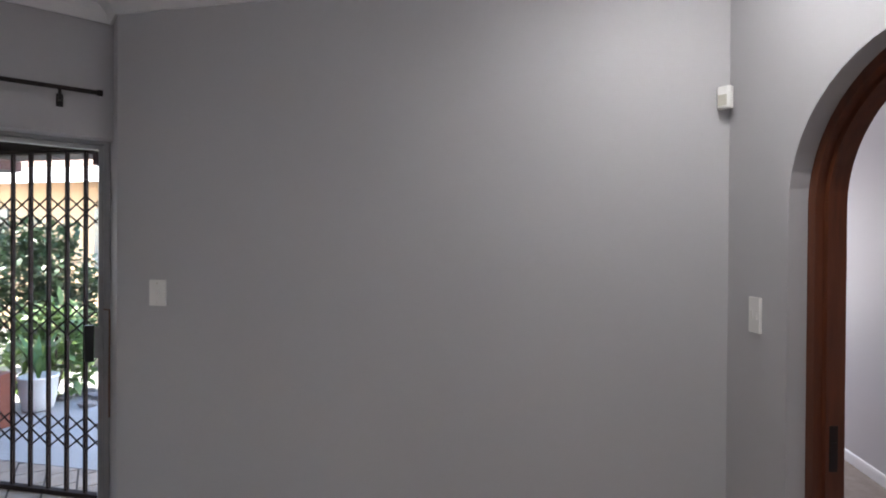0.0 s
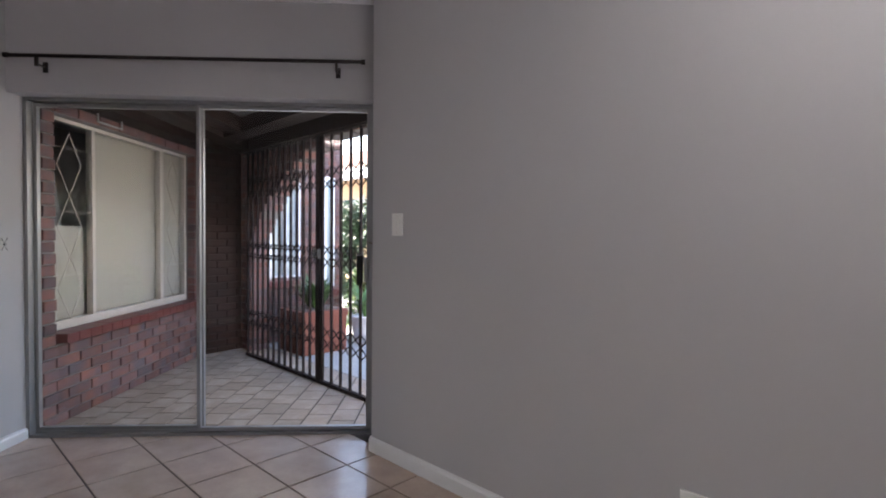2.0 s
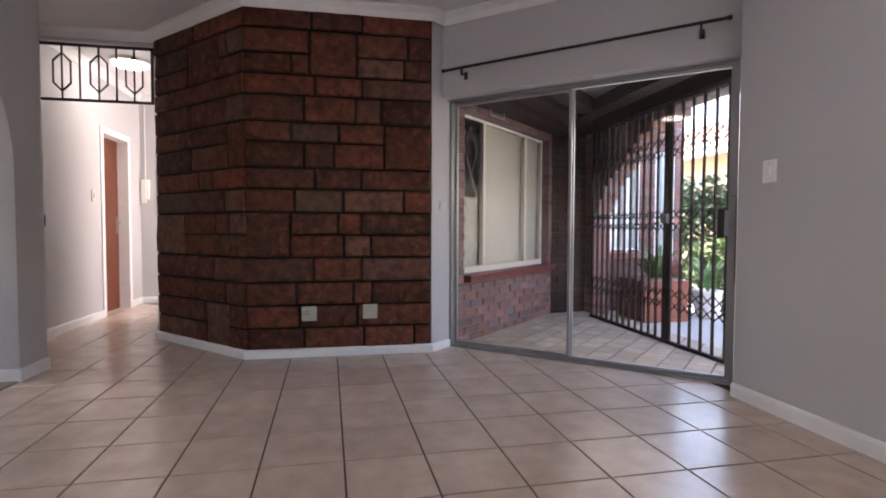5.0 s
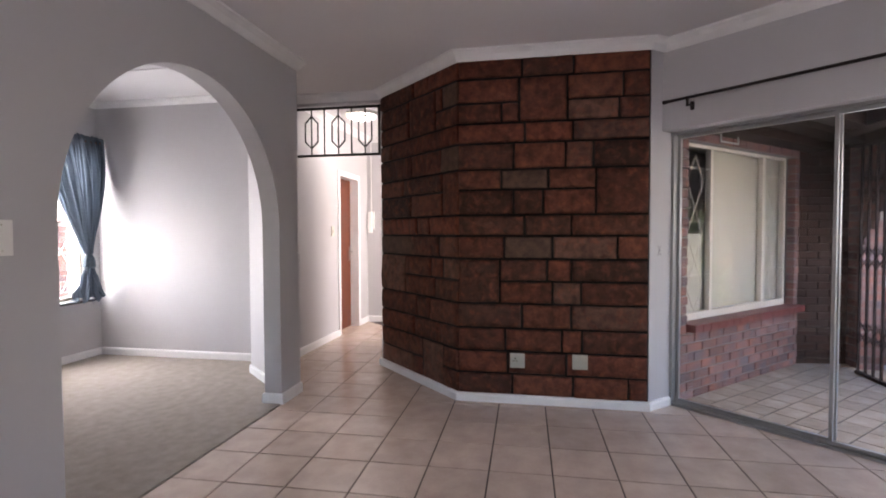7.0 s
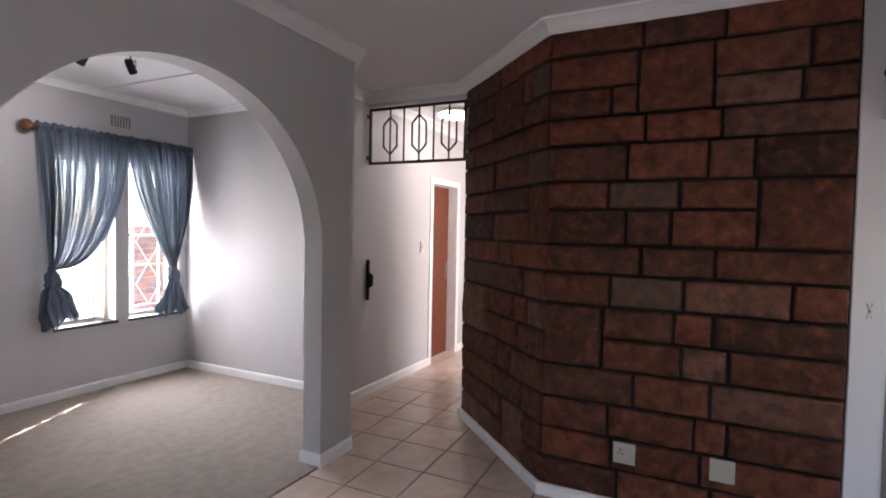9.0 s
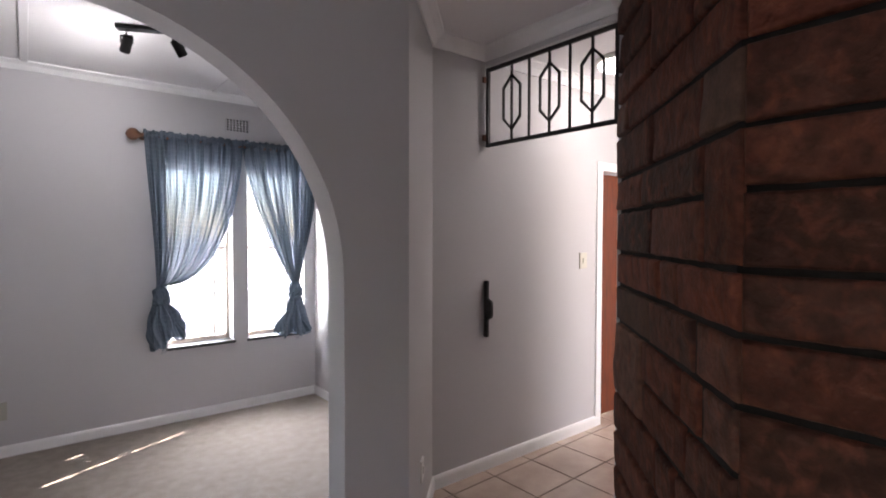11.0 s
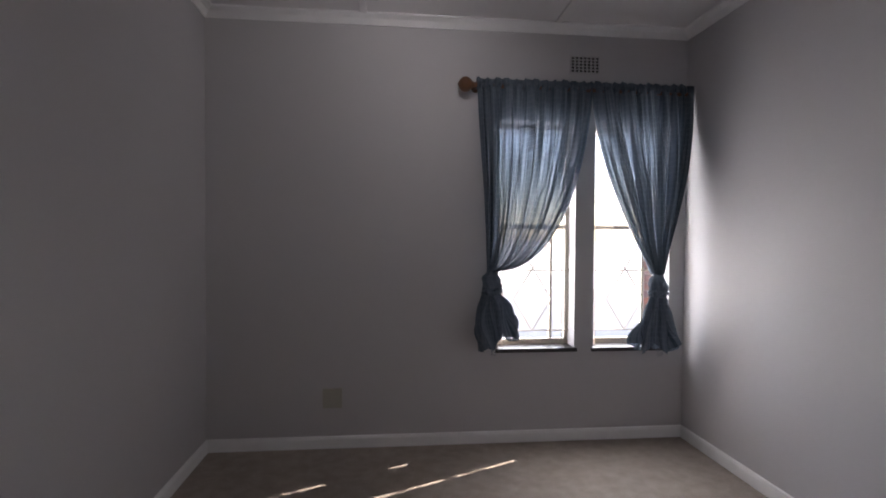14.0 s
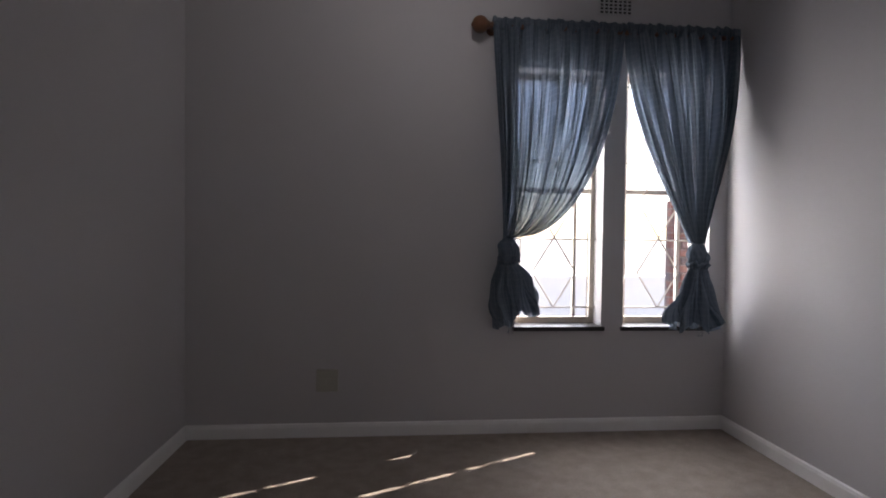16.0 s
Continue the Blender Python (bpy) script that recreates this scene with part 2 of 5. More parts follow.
CREAM = mat("aged_cream_plastic", (0.56, 0.54, 0.46), 0.45, vary=0.03, scale=12)
HOLE = mat("dark_recess", (0.012, 0.011, 0.011), 0.9, vary=0.1)
DOORWOOD = mat("red_brown_door", (0.19, 0.042, 0.014), 0.4, vary=0.26, scale=6, stretch=(9, 9, 0.9), bump=0.06)
FRAMEWOOD = mat("dark_red_hardwood", (0.15, 0.042, 0.018), 0.35, vary=0.2, scale=5, stretch=(9, 9, 0.9), bump=0.08)
PINE = mat("turned_wood", (0.13, 0.050, 0.020), 0.45, vary=0.2, scale=20)
BRICK = mat("mottled_face_brick", (0.27, 0.105, 0.075), 0.85, vary=0.2, scale=6, second=(0.10, 0.085, 0.098), random_amount=0.3, bump=0.4,
            grain=0.3, grain_scale=120, piece=True)
# Face brick and mortar of the patio end, with its shade in the colour.
SHADEBRICK = mat("shaded_face_brick", (0.060, 0.028, 0.021), 0.88, spec=0.15, vary=0.2, scale=9, second=(0.042, 0.026, 0.022), random_amount=0.25, bump=0.4,
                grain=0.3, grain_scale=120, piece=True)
SHADEJOINT = mat("shaded_brick_mortar", (0.05, 0.04, 0.036), 0.95, vary=0.12, scale=30, bump=0.3)
JOINT = mat("grey_brick_mortar", (0.20, 0.18, 0.17), 0.95, vary=0.12, scale=30, bump=0.3)
SILLRED = mat("red_quarry_tile", (0.15, 0.032, 0.028), 0.45, vary=0.12, scale=9)
PAVER = mat("clay_paver", (0.46, 0.365, 0.285), 0.8, vary=0.12, scale=8, second=(0.33, 0.245, 0.185), random_amount=0.16, bump=0.3, grain=0.25,
            grain_scale=90, piece=True)
PAVEJOINT = mat("paving_joint_sand", (0.06, 0.045, 0.036), 0.95, vary=0.15, scale=20)
DARKWOOD = mat("dark_stained_timber", (0.022, 0.011, 0.008), 0.7, spec=0.15, vary=0.2, scale=5, stretch=(6, 6, 1), bump=0.1)
# Pale boards, coloured far darker for the shade under the patio roof.
BOARD = mat("shaded_ceiling_board", (0.15, 0.13, 0.115), 0.8, vary=0.04, scale=4)
WINPAINT = mat("cream_window_paint", (0.55, 0.495, 0.43), 0.45, vary=0.04, scale=14)
BLIND = mat("beige_roller_blind", (0.55, 0.50, 0.43), 0.8, vary=0.02, scale=3, grain=0.1, grain_scale=300)
GATEPAINT = mat("dark_brown_gate_paint", (0.020, 0.012, 0.011), 0.8, 0.0, spec=0.15, vary=0.12, scale=20)
BLACKSILL = mat("black_slate_sill", (0.018, 0.015, 0.016), 0.4, vary=0.1)
TERRA = mat("terracotta", (0.216, 0.066, 0.042), 0.8, vary=0.14, scale=8, bump=0.2)
LEAF = mat("green_leaf", (0.085, 0.18, 0.04), 0.5, vary=0.2, scale=6, random_amount=0.3)
LEAFPALE = mat("yellow_green_leaf", (0.13, 0.22, 0.055), 0.5, vary=0.2, scale=6)
HEDGE = mat("dark_hedge_leaf", (0.040, 0.085, 0.032), 0.55, vary=0.25, scale=3)
SOIL = mat("dry_soil", (0.16, 0.12, 0.10), 0.95, vary=0.2, scale=5, bump=0.4)
GROUND = mat("pale_concrete_ground", (0.40, 0.385, 0.37), 0.9, vary=0.08, scale=1.5, bump=0.1)
ROCK = mat("grey_rock", (0.30, 0.27, 0.26), 0.9, vary=0.2, scale=9, bump=0.4)
ORANGEWALL = mat("ochre_house_wall", (0.48, 0.33, 0.20), 0.85, vary=0.07, scale=2)
ROOFTILE = mat("brown_roof_tile", (0.24, 0.13, 0.09), 0.85, vary=0.12, scale=4)
GLASS = mat_glass("window_glass")
CLEAR = mat_clear("window_glass_edge")
VOILE = mat_curtain()
DOME = mat_glow("lit_opal_glass", (1.0, 0.97, 0.95), 1.7)
DOME_COOL = mat_glow("unseen_lamp_opal_glass", (0.96, 0.98, 1.0), 4.4)
DOME_DIM = mat_glow("lit_small_opal_glass", (1.0, 0.97, 0.94), 2.3)


# ---- building helpers ----
def part(name, bm, material, parent=None, label="", smooth=False, M=None):
    """Links a bmesh as one mesh object, under a thing or part if given."""
    if M is not None:
        bm.transform(M)
    bmesh.ops.recalc_face_normals(bm, faces=bm.faces[:])
    me = bpy.data.meshes.new(name)
    bm.to_mesh(me)
    bm.free()
    me.materials.append(material)
    if smooth:
        for f in me.polygons:
            f.use_smooth = True
    ob = new(name, me)
    if parent is not None:
        ob.parent = parent
        ob.matrix_parent_inverse = world_of(parent).inverted()
    if label:
        ob["label"] = label
    return ob


def pane_of(name, a, b, parent, front, label="", M=None):
    """A pane of glass whose front face alone carries the sheen."""
    bm = bmesh.new()
    box(bm, a, b)
    ob = part(name, bm, GLASS, parent, label, M=M)
    ob.data.materials.append(CLEAR)
    way = (M.to_3x3() if M else Matrix.Identity(3)) @ Vector((0, front, 0))
    for f in ob.data.polygons:
        f.material_index = 0 if f.normal.dot(way) > 0.9 else 1
    ob.visible_shadow = False
    return ob


def world_of(ob):
    m = ob.matrix_basis.copy()
    while ob.parent is not None:
        m = ob.parent.matrix_basis @ ob.matrix_parent_inverse @ m
        ob = ob.parent
    return m


def thing(name, at, label, category, group="", kind=""):
    ob = new(name)
    ob.empty_display_size = 0.1
    ob.location = at
    return tagged(ob, label, category, group, kind)


def structure(name, bm, material, label, category, smooth=False, M=None):
    return tagged(part(name, bm, material, None, "", smooth, M), label, category, "", "structure")


def box(bm, a, b, bevel=0.0):
    m = Matrix.Translation([(p + q) / 2 for p, q in zip(a, b)]) @ Matrix.Diagonal([abs(q - p) for p, q in zip(a, b)] + [1])
    got = bmesh.ops.create_cube(bm, size=1, matrix=m)
    if bevel:
        edges = {e for v in got["verts"] for e in v.link_edges}
        bmesh.ops.bevel(bm, geom=list(edges), offset=bevel, segments=2, affect="EDGES", profile=0.7)


def prism(bm, pts, z0, z1):
    low = [bm.verts.new((x, y, z0)) for x, y in pts]
    top = [bm.verts.new((x, y, z1)) for x, y in pts]
    bm.faces.new(low[::-1]), bm.faces.new(top)
    for i in range(len(pts)):
        j = (i + 1) % len(pts)
        bm.faces.new((low[i], low[j], top[j], top[i]))


def plate(bm, outline, y0, y1):
    """An outline in x and z, given thickness along y."""
    a = [bm.verts.new((x, y0, z)) for x, z in outline]
    b = [bm.verts.new((x, y1, z)) for x, z in outline]
    bm.faces.new(a), bm.faces.new(b[::-1])
    for i in range(len(outline)):
        j = (i + 1) % len(outline)
        bm.faces.new((a[j], a[i], b[i], b[j]))


def rod(bm, p, q, r, seg=10):
    p, q = Vector(p), Vector(q)
    m = Matrix.Translation((p + q) / 2) @ (q - p).to_track_quat("Z", "Y").to_matrix().to_4x4()
    bmesh.ops.create_cone(bm, cap_ends=True, segments=seg, radius1=r, radius2=r, depth=(q - p).length, matrix=m)


def tube(bm, pts, r, seg=8):
    """One bent round bar through a row of points."""
    rings = []
    for i, p in enumerate(pts):
        d = (pts[min(i + 1, len(pts) - 1)] - pts[max(i - 1, 0)]).normalized()
        a = d.orthogonal().normalized() if not rings else (side - d * side.dot(d)).normalized()
        side, c = a, d.cross(a)
        rings.append([bm.verts.new(p + (a * math.cos(2 * math.pi * k / seg) + c * math.sin(2 * math.pi * k / seg)) * r) for k in range(seg)])
    for ra, rb in zip(rings, rings[1:]):
        for k in range(seg):
            bm.faces.new((ra[k], ra[(k + 1) % seg], rb[(k + 1) % seg], rb[k]))
    bm.faces.new(rings[0][::-1]), bm.faces.new(rings[-1])


def lathe(bm, profile, at=(0, 0, 0), seg=24, M=None):
    """Turns a profile of (radius, height) about an upright axis."""
    rings = []
    for r, z in profile:
        rings.append([bm.verts.new((r * math.cos(2 * math.pi * k / seg), r * math.sin(2 * math.pi * k / seg), z)) for k in range(seg)])
    for a, b in zip(rings, rings[1:]):
        for k in range(seg):
            bm.faces.new((a[k], a[(k + 1) % seg], b[(k + 1) % seg], b[k]))
    bm.faces.new(rings[0][::-1]), bm.faces.new(rings[-1])
    mm = Matrix.Translation(at) @ (M or Matrix.Identity(4))
    bmesh.ops.transform(bm, matrix=mm, verts=[v for r in rings for v in r])


def sweep(bm, path, profile, closed=False):
    """Carries a profile of (distance into the room, z) along a wall line whose room lies to the left, with mitred corners."""
    P = [Vector(p) for p in path]
    n = len(P)
    rings = []
    for i in range(n):
        a = P[i] - P[i - 1] if (i > 0 or closed) else P[1] - P[0]
        b = P[(i + 1) % n] - P[i] if (i < n - 1 or closed) else P[-1] - P[-2]
        na, nb = Vector((-a.y, a.x)).normalized(), Vector((-b.y, b.x)).normalized()
        mit = (na + nb).normalized()
        mit /= max(0.3, mit.dot(nb))
        rings.append([bm.verts.new((P[i].x + mit.x * d, P[i].y + mit.y * d, z)) for d, z in profile])
    k = len(profile)
    for i in range(n if closed else n - 1):
        r, s = rings[i], rings[(i + 1) % n]
        for j in range(k):
            bm.faces.new((r[j], r[(j + 1) % k], s[(j + 1) % k], s[j]))
    if not closed:
        bm.faces.new(rings[0]), bm.faces.new(rings[-1][::-1])


def frame_at(x, y, ux, uy, z=0.0):
    """Local x along (ux, uy), local y square to its left."""
    u = Vector((ux, uy)).normalized()
    return Matrix(((u.x, -u.y, 0, x), (u.y, u.x, 0, y), (0, 0, 1, z), (0, 0, 0, 1)))


def arc_points(cx, cz, r, a0, a1, n):
    return [(cx + r * math.cos(radians(a0 + (a1 - a0) * k / n)), cz + r * math.sin(radians(a0 + (a1 - a0) * k / n))) for k in range(n + 1)]


def holed(bm, us, zs, holes, y0, y1):
    """A wall in local x and z, cut by rectangles; only outer faces are made."""
    n, m = len(us) - 1, len(zs) - 1
    solid = lambda i, k: 0 <= i < n and 0 <= k < m and not any(a <= (us[i] + us[i + 1]) / 2 <= b and c <= (zs[k] + zs[k + 1]) / 2 <= d for a, b, c, d in holes)
    V = {}

    def v(i, j, k):
        if (i, j, k) not in V:
            V[i, j, k] = bm.verts.new((us[i], (y0, y1)[j], zs[k]))
        return V[i, j, k]

    for i in range(n):
        for k in range(m):
            if not solid(i, k):
                continue
            for j in (0, 1):
                bm.faces.new((v(i, j, k), v(i + 1, j, k), v(i + 1, j, k + 1), v(i, j, k + 1)))
            for di, dk, a, b in ((-1, 0, (i, k), (i, k + 1)), (1, 0, (i + 1, k), (i + 1, k + 1)), (0, -1, (i, k), (i + 1, k)), (0, 1, (i, k + 1), (i + 1, k + 1))):
                if not solid(i + di, k + dk):
                    bm.faces.new((v(a[0], 0, a[1]), v(b[0], 0, b[1]), v(b[0], 1, b[1]), v(a[0], 1, a[1])))


# ---- the plan ----
H, WALLTOP, COVE = 2.71, 2.80, 2.63
NORTH, ARCH, SOUTH, WEST, EAST, PASS = 2.08, -2.25, -5.0, -4.725, -1.645, -2.82
A, W1, W2 = (0.185, NORTH), (-2.50, NORTH), (-2.695, 2.24)
SL, S1, S2, S3 = (-4.085, 0.67), (-3.92, 0.49), (-3.92, -0.93), (-4.85, -1.85)
C1, C2 = (-3.883, ARCH), (-4.455, PASS)
DOORWALL = frame_at(*A, 0.208, -0.978)
DW_END = DOORWALL @ Vector((1.56, 0, 0))
SLIDE = frame_at(*SL, W2[0] - SL[0], W2[1] - SL[1])
PATIO = frame_at(-4.28, 0.79, -0.705, 0.709)
HALL_X, END_X = -6.0, -7.22
CX_R = -1.72

# floors
bm = bmesh.new()
prism(bm, [(4.2, -3.0), (4.2, 2.1), (-2.51, 2.1), (-2.68, 2.235), (-4.08, 0.665), (-4.2, 0.5), (-7.6, 0.5), (-7.6, -3.0)], -0.12, -0.0045)
structure("floor_lounge", bm, GROUT, "floor of square beige ceramic tiles with dark grout", "floor")
bm = bmesh.new()
prism(bm, [(EAST + 0.05, SOUTH - 0.05), (EAST + 0.05, ARCH - 0.10), (CX_R, ARCH - 0.10), (CX_R, ARCH - 0.004), (-3.56, ARCH - 0.004), (-3.56, ARCH - 0.10), (-3.86, ARCH - 0.10), (-4.36, PASS - 0.12), (-4.80, PASS - 0.12), (-4.80, SOUTH - 0.05)], -0.004, 0.006)
structure("floor_bedroom", bm, CARPET, "worn grey-beige fitted carpet", "carpet")
bm = bmesh.new()
box(bm, (0.2, 0.56, -0.003), (1.9, 6.3, 0.006))
structure("floor_next_room", bm, CARPET, "grey-beige fitted carpet in the next room", "carpet")

# ceilings; boards of the bedroom are joined by cover strips
bm = bmesh.new()
box(bm, (-9.4, -5.3, H), (4.3, 2.30, H + 0.15))
for x in (-2.595, -3.82):
    box(bm, (x - 0.022, SOUTH, H - 0.010), (x + 0.022, ARCH - 0.13, H + 0.02), 0.004)
structure("ceiling", bm, CEIL, "white painted board ceiling with narrow cover strips", "ceiling")
bm = bmesh.new()
box(bm, (0.1, 2.30, H), (2.0, 6.4, H + 0.15))
structure("ceiling_next_room", bm, CEIL, "white painted ceiling", "ceiling")

# walls
def wall(name, pts, z0=-0.1, z1=WALLTOP, material=None, label="smooth matt grey painted plaster wall"):
    b = bmesh.new()
    prism(b, pts, z0, z1)
    return structure(name, b, material or PAINT, label, "wall")


wall("wall_north", [(W1[0], NORTH), (0.185, NORTH), (0.42, NORTH + 0.24), (W2[0] + 0.16, NORTH + 0.24), (W2[0] - 0.02, 2.26)])
dw = lambda u, v: tuple((DOORWALL @ Vector((u, v, 0))).xy)
# doorway wall with a round-headed opening
bm = bmesh.new()
JU, JW, SPR = 0.328, 0.832, 1.67
plate(bm, [(0, -0.1), (JU, -0.1), (JU, SPR)] + arc_points(JU + JW / 2, SPR, JW / 2, 180, 0, 24)[1:-1] + [(JU + JW, SPR), (JU + JW, -0.1), (1.56, -0.1), (1.56, WALLTOP), (0, WALLTOP)], 0.0, 0.15)
structure("wall_doorway", bm, PAINT, "grey plaster wall with a round-headed doorway", "wall", M=DOORWALL)
wall("wall_lounge_turn", [(DW_END.x, DW_END.y), (4.2, DW_END.y), (4.2, DW_END.y + 0.2), (DW_END.x + 0.27, DW_END.y + 0.2)])
# Unseen wall behind the camera; its window opening is added for the fill lamp.
bm = bmesh.new()
holed(bm, [-2.4, -1.8, 0.2, 0.8], [-0.1, 0.9, 2.1, WALLTOP], [(-1.8, 0.2, 0.9, 2.1)], -4.2, -4.0)
bm.transform(frame_at(0, 0, 0, 1))
structure("wall_east", bm, PAINT, "unseen grey plaster wall with an added window opening", "wall")
# arch wall
bm = bmesh.new()
R, CX, CZ = 0.915, -2.652, 1.355
xl, xr = CX + R, CX - R
plate(bm, [(4.2, -0.1), (xl, -0.1), (xl, CZ)] + arc_points(CX, CZ, R, 0, 180, 40)[1:-1] + [(xr, CZ), (xr, -0.1), (C1[0], -0.1), (C1[0], WALLTOP), (4.2, WALLTOP)], ARCH, ARCH - 0.14)
structure("wall_arch", bm, PAINT, "grey plaster wall with a wide round arch", "wall")
wall("wall_chamfer", [C1, C2, (C2[0], PASS - 0.15), (-4.33, PASS - 0.15), (-3.80, ARCH - 0.14), (C1[0], ARCH - 0.14)])
bm = bmesh.new()
holed(bm, [-7.4, -6.86, -6.12, C2[0]], [-0.1, 2.08, WALLTOP], [(-6.86, -6.12, -0.1, 2.08)], PASS - 0.15, PASS)
structure("wall_passage_south", bm, PAINT, "grey plaster passage wall with a doorway", "wall")
wall("wall_passage_end", [(END_X, PASS), (END_X, -0.4), (END_X - 0.2, -0.4), (END_X - 0.2, PASS)])
wall("wall_passage_north", [(HALL_X, -1.85), (HALL_X, -0.7), (HALL_X + 0.15, -0.7), (HALL_X + 0.15, -1.70), (-4.95, -1.70), (-4.86, -1.85)])
bm = bmesh.new()
holed(bm, [END_X, -7.1, -6.1, HALL_X + 0.15], [-0.1, 0.6, 2.2, WALLTOP], [(-7.1, -6.1, 0.6, 2.2)], -0.55, -0.35)
structure("wall_hall_north", bm, PAINT, "grey plaster wall with a bright window opening", "wall")
wall("bulkhead_passage", [(-4.88, -1.80), (-4.88, PASS), (-4.98, PASS), (-4.98, -1.80)], 2.60, WALLTOP)
# bedroom walls
WIN = ((-3.46, -3.97), (-4.10, -4.62))
WZ0, WZ1 = 0.615, 2.09
bm = bmesh.new()
holed(bm, [-4.95, -4.62, -4.10, -3.97, -3.46, -1.4], [-0.1, WZ0, WZ1, WALLTOP], [(-4.62, -4.10, WZ0, WZ1), (-3.97, -3.46, WZ0, WZ1)], SOUTH - 0.225, SOUTH)
structure("wall_bedroom_south", bm, PAINT, "grey plaster wall with two narrow windows", "wall")
wall("wall_bedroom_west", [(WEST, SOUTH), (WEST, PASS - 0.15), (WEST - 0.2, PASS - 0.15), (WEST - 0.2, SOUTH)])
wall("wall_bedroom_east", [(EAST, SOUTH), (EAST, ARCH - 0.14), (EAST + 0.2, ARCH - 0.14), (EAST + 0.2, SOUTH)])
# next room
wall("wall_next_room_east", [(1.67, 0.7), (1.67, 6.2), (1.85, 6.2), (1.85, 0.7)])
wall("wall_next_room_west", [(0.30, NORTH + 0.24), (0.30, 6.2), (0.12, 6.2), (0.12, NORTH + 0.24)])
# Out of view; the opening is only there for the added lamp.
bm = bmesh.new()
holed(bm, [0.12, 0.5, 1.7, 1.85], [-0.1, 0.9, 2.1, WALLTOP], [(0.5, 1.7, 0.9, 2.1)], 6.2, 6.4)
structure("wall_next_room_north", bm, PAINT, "unseen grey plaster wall with an added window opening", "wall")

# recess over and beside the sliding door
SW = (Vector(W2) - Vector(SL)).length
DH = 2.075
bm = bmesh.new()
box(bm, (-0.02, -0.10, 2.062), (SW + 0.01, 0.0, WALLTOP))
box(bm, (-0.30, 0.0, DH), (SW + 0.02, 0.22, WALLTOP))
structure("wall_over_door", bm, PAINT, "grey plaster lintel above the sliding door", "wall", M=SLIDE)
wall("wall_recess_side", [(-3.945, 0.497), SL, (-4.15, 0.655), (-4.30, 0.50), (-4.10, 0.30)], label="pale grey narrow plaster wall end beside the sliding door")

# cornices and skirtings
COVE_P = [(0.0, COVE), (0.012, COVE), (0.018, COVE + 0.012), (0.034, COVE + 0.042), (0.062, COVE + 0.062), (0.072, COVE + 0.066), (0.074, H), (0.0, H)]
COVE_B = [(0.0, 2.652), (0.010, 2.652), (0.015, 2.662), (0.028, 2.684), (0.052, 2.697), (0.062, 2.700), (0.064, H), (0.0, H)]
SKIRT_P = [(0.0, -0.004), (0.016, -0.004), (0.016, 0.064), (0.011, 0.078), (0.0, 0.082)]


def run(name, path, profile, label, category):
    b = bmesh.new()
    sweep(b, path, profile)
    return structure(name, b, TRIM, label, category)


W2C, SLC = tuple((SLIDE @ Vector((SW, -0.10, 0))).xy), tuple((SLIDE @ Vector((0, -0.10, 0))).xy)
MAIN = [(4.0, 0.56), tuple(DW_END.xy), A, W1, W2C, SLC, S1, S2, S3]
run("cornice_lounge", MAIN, COVE_P, "white plaster cove cornice", "cornice")
run("cornice_arch_wall", [(-4.88, -1.83), (-4.88, PASS), C2, C1, (4.0, ARCH)], COVE_P, "white plaster cove cornice", "cornice")
run("cornice_passage", [(END_X, -0.56), (END_X, PASS), (-4.98, PASS), (-4.98, -1.86), (HALL_X, -1.86)], COVE_P, "white plaster cove cornice", "cornice")
run("cornice_bedroom", [(xr - 0.2, ARCH - 0.14), (-3.80, ARCH - 0.14), (-4.33, PASS - 0.15), (WEST, PASS - 0.15), (WEST, SOUTH), (EAST, SOUTH), (EAST, ARCH - 0.14), (xr - 0.19, ARCH - 0.14)], COVE_B, "white plaster cove cornice", "cornice")
run("baseboard_north", [dw(JU, 0), A, W1, (-2.51, 2.09)], SKIRT_P, "white painted skirting board", "skirting board")
run("baseboard_stone", [(-4.09, 0.662), S1, S2, S3, (-4.95, -1.85)], [(0.0, -0.004), (0.026, -0.004), (0.026, 0.050), (0.018, 0.062), (0.0, 0.066)], "white painted skirting board under the stone", "skirting board")
run("baseboard_passage", [(-6.12, PASS), C2, C1, (xr, ARCH), (xr, ARCH - 0.14), (-3.80, ARCH - 0.14), (-4.33, PASS - 0.15), (WEST, PASS - 0.15), (WEST, SOUTH), (EAST, SOUTH), (EAST, ARCH - 0.14), (xl, ARCH - 0.14), (xl, ARCH), (4.0, ARCH)], SKIRT_P, "white painted skirting board", "skirting board")
run("baseboard_passage_end", [(END_X, -0.56), (END_X, PASS), (-6.86, PASS)], SKIRT_P, "white painted skirting board", "skirting board")
run("baseboard_next_room", [(1.67, 0.7), (1.67, 6.2)], SKIRT_P, "white painted skirting board", "skirting board")


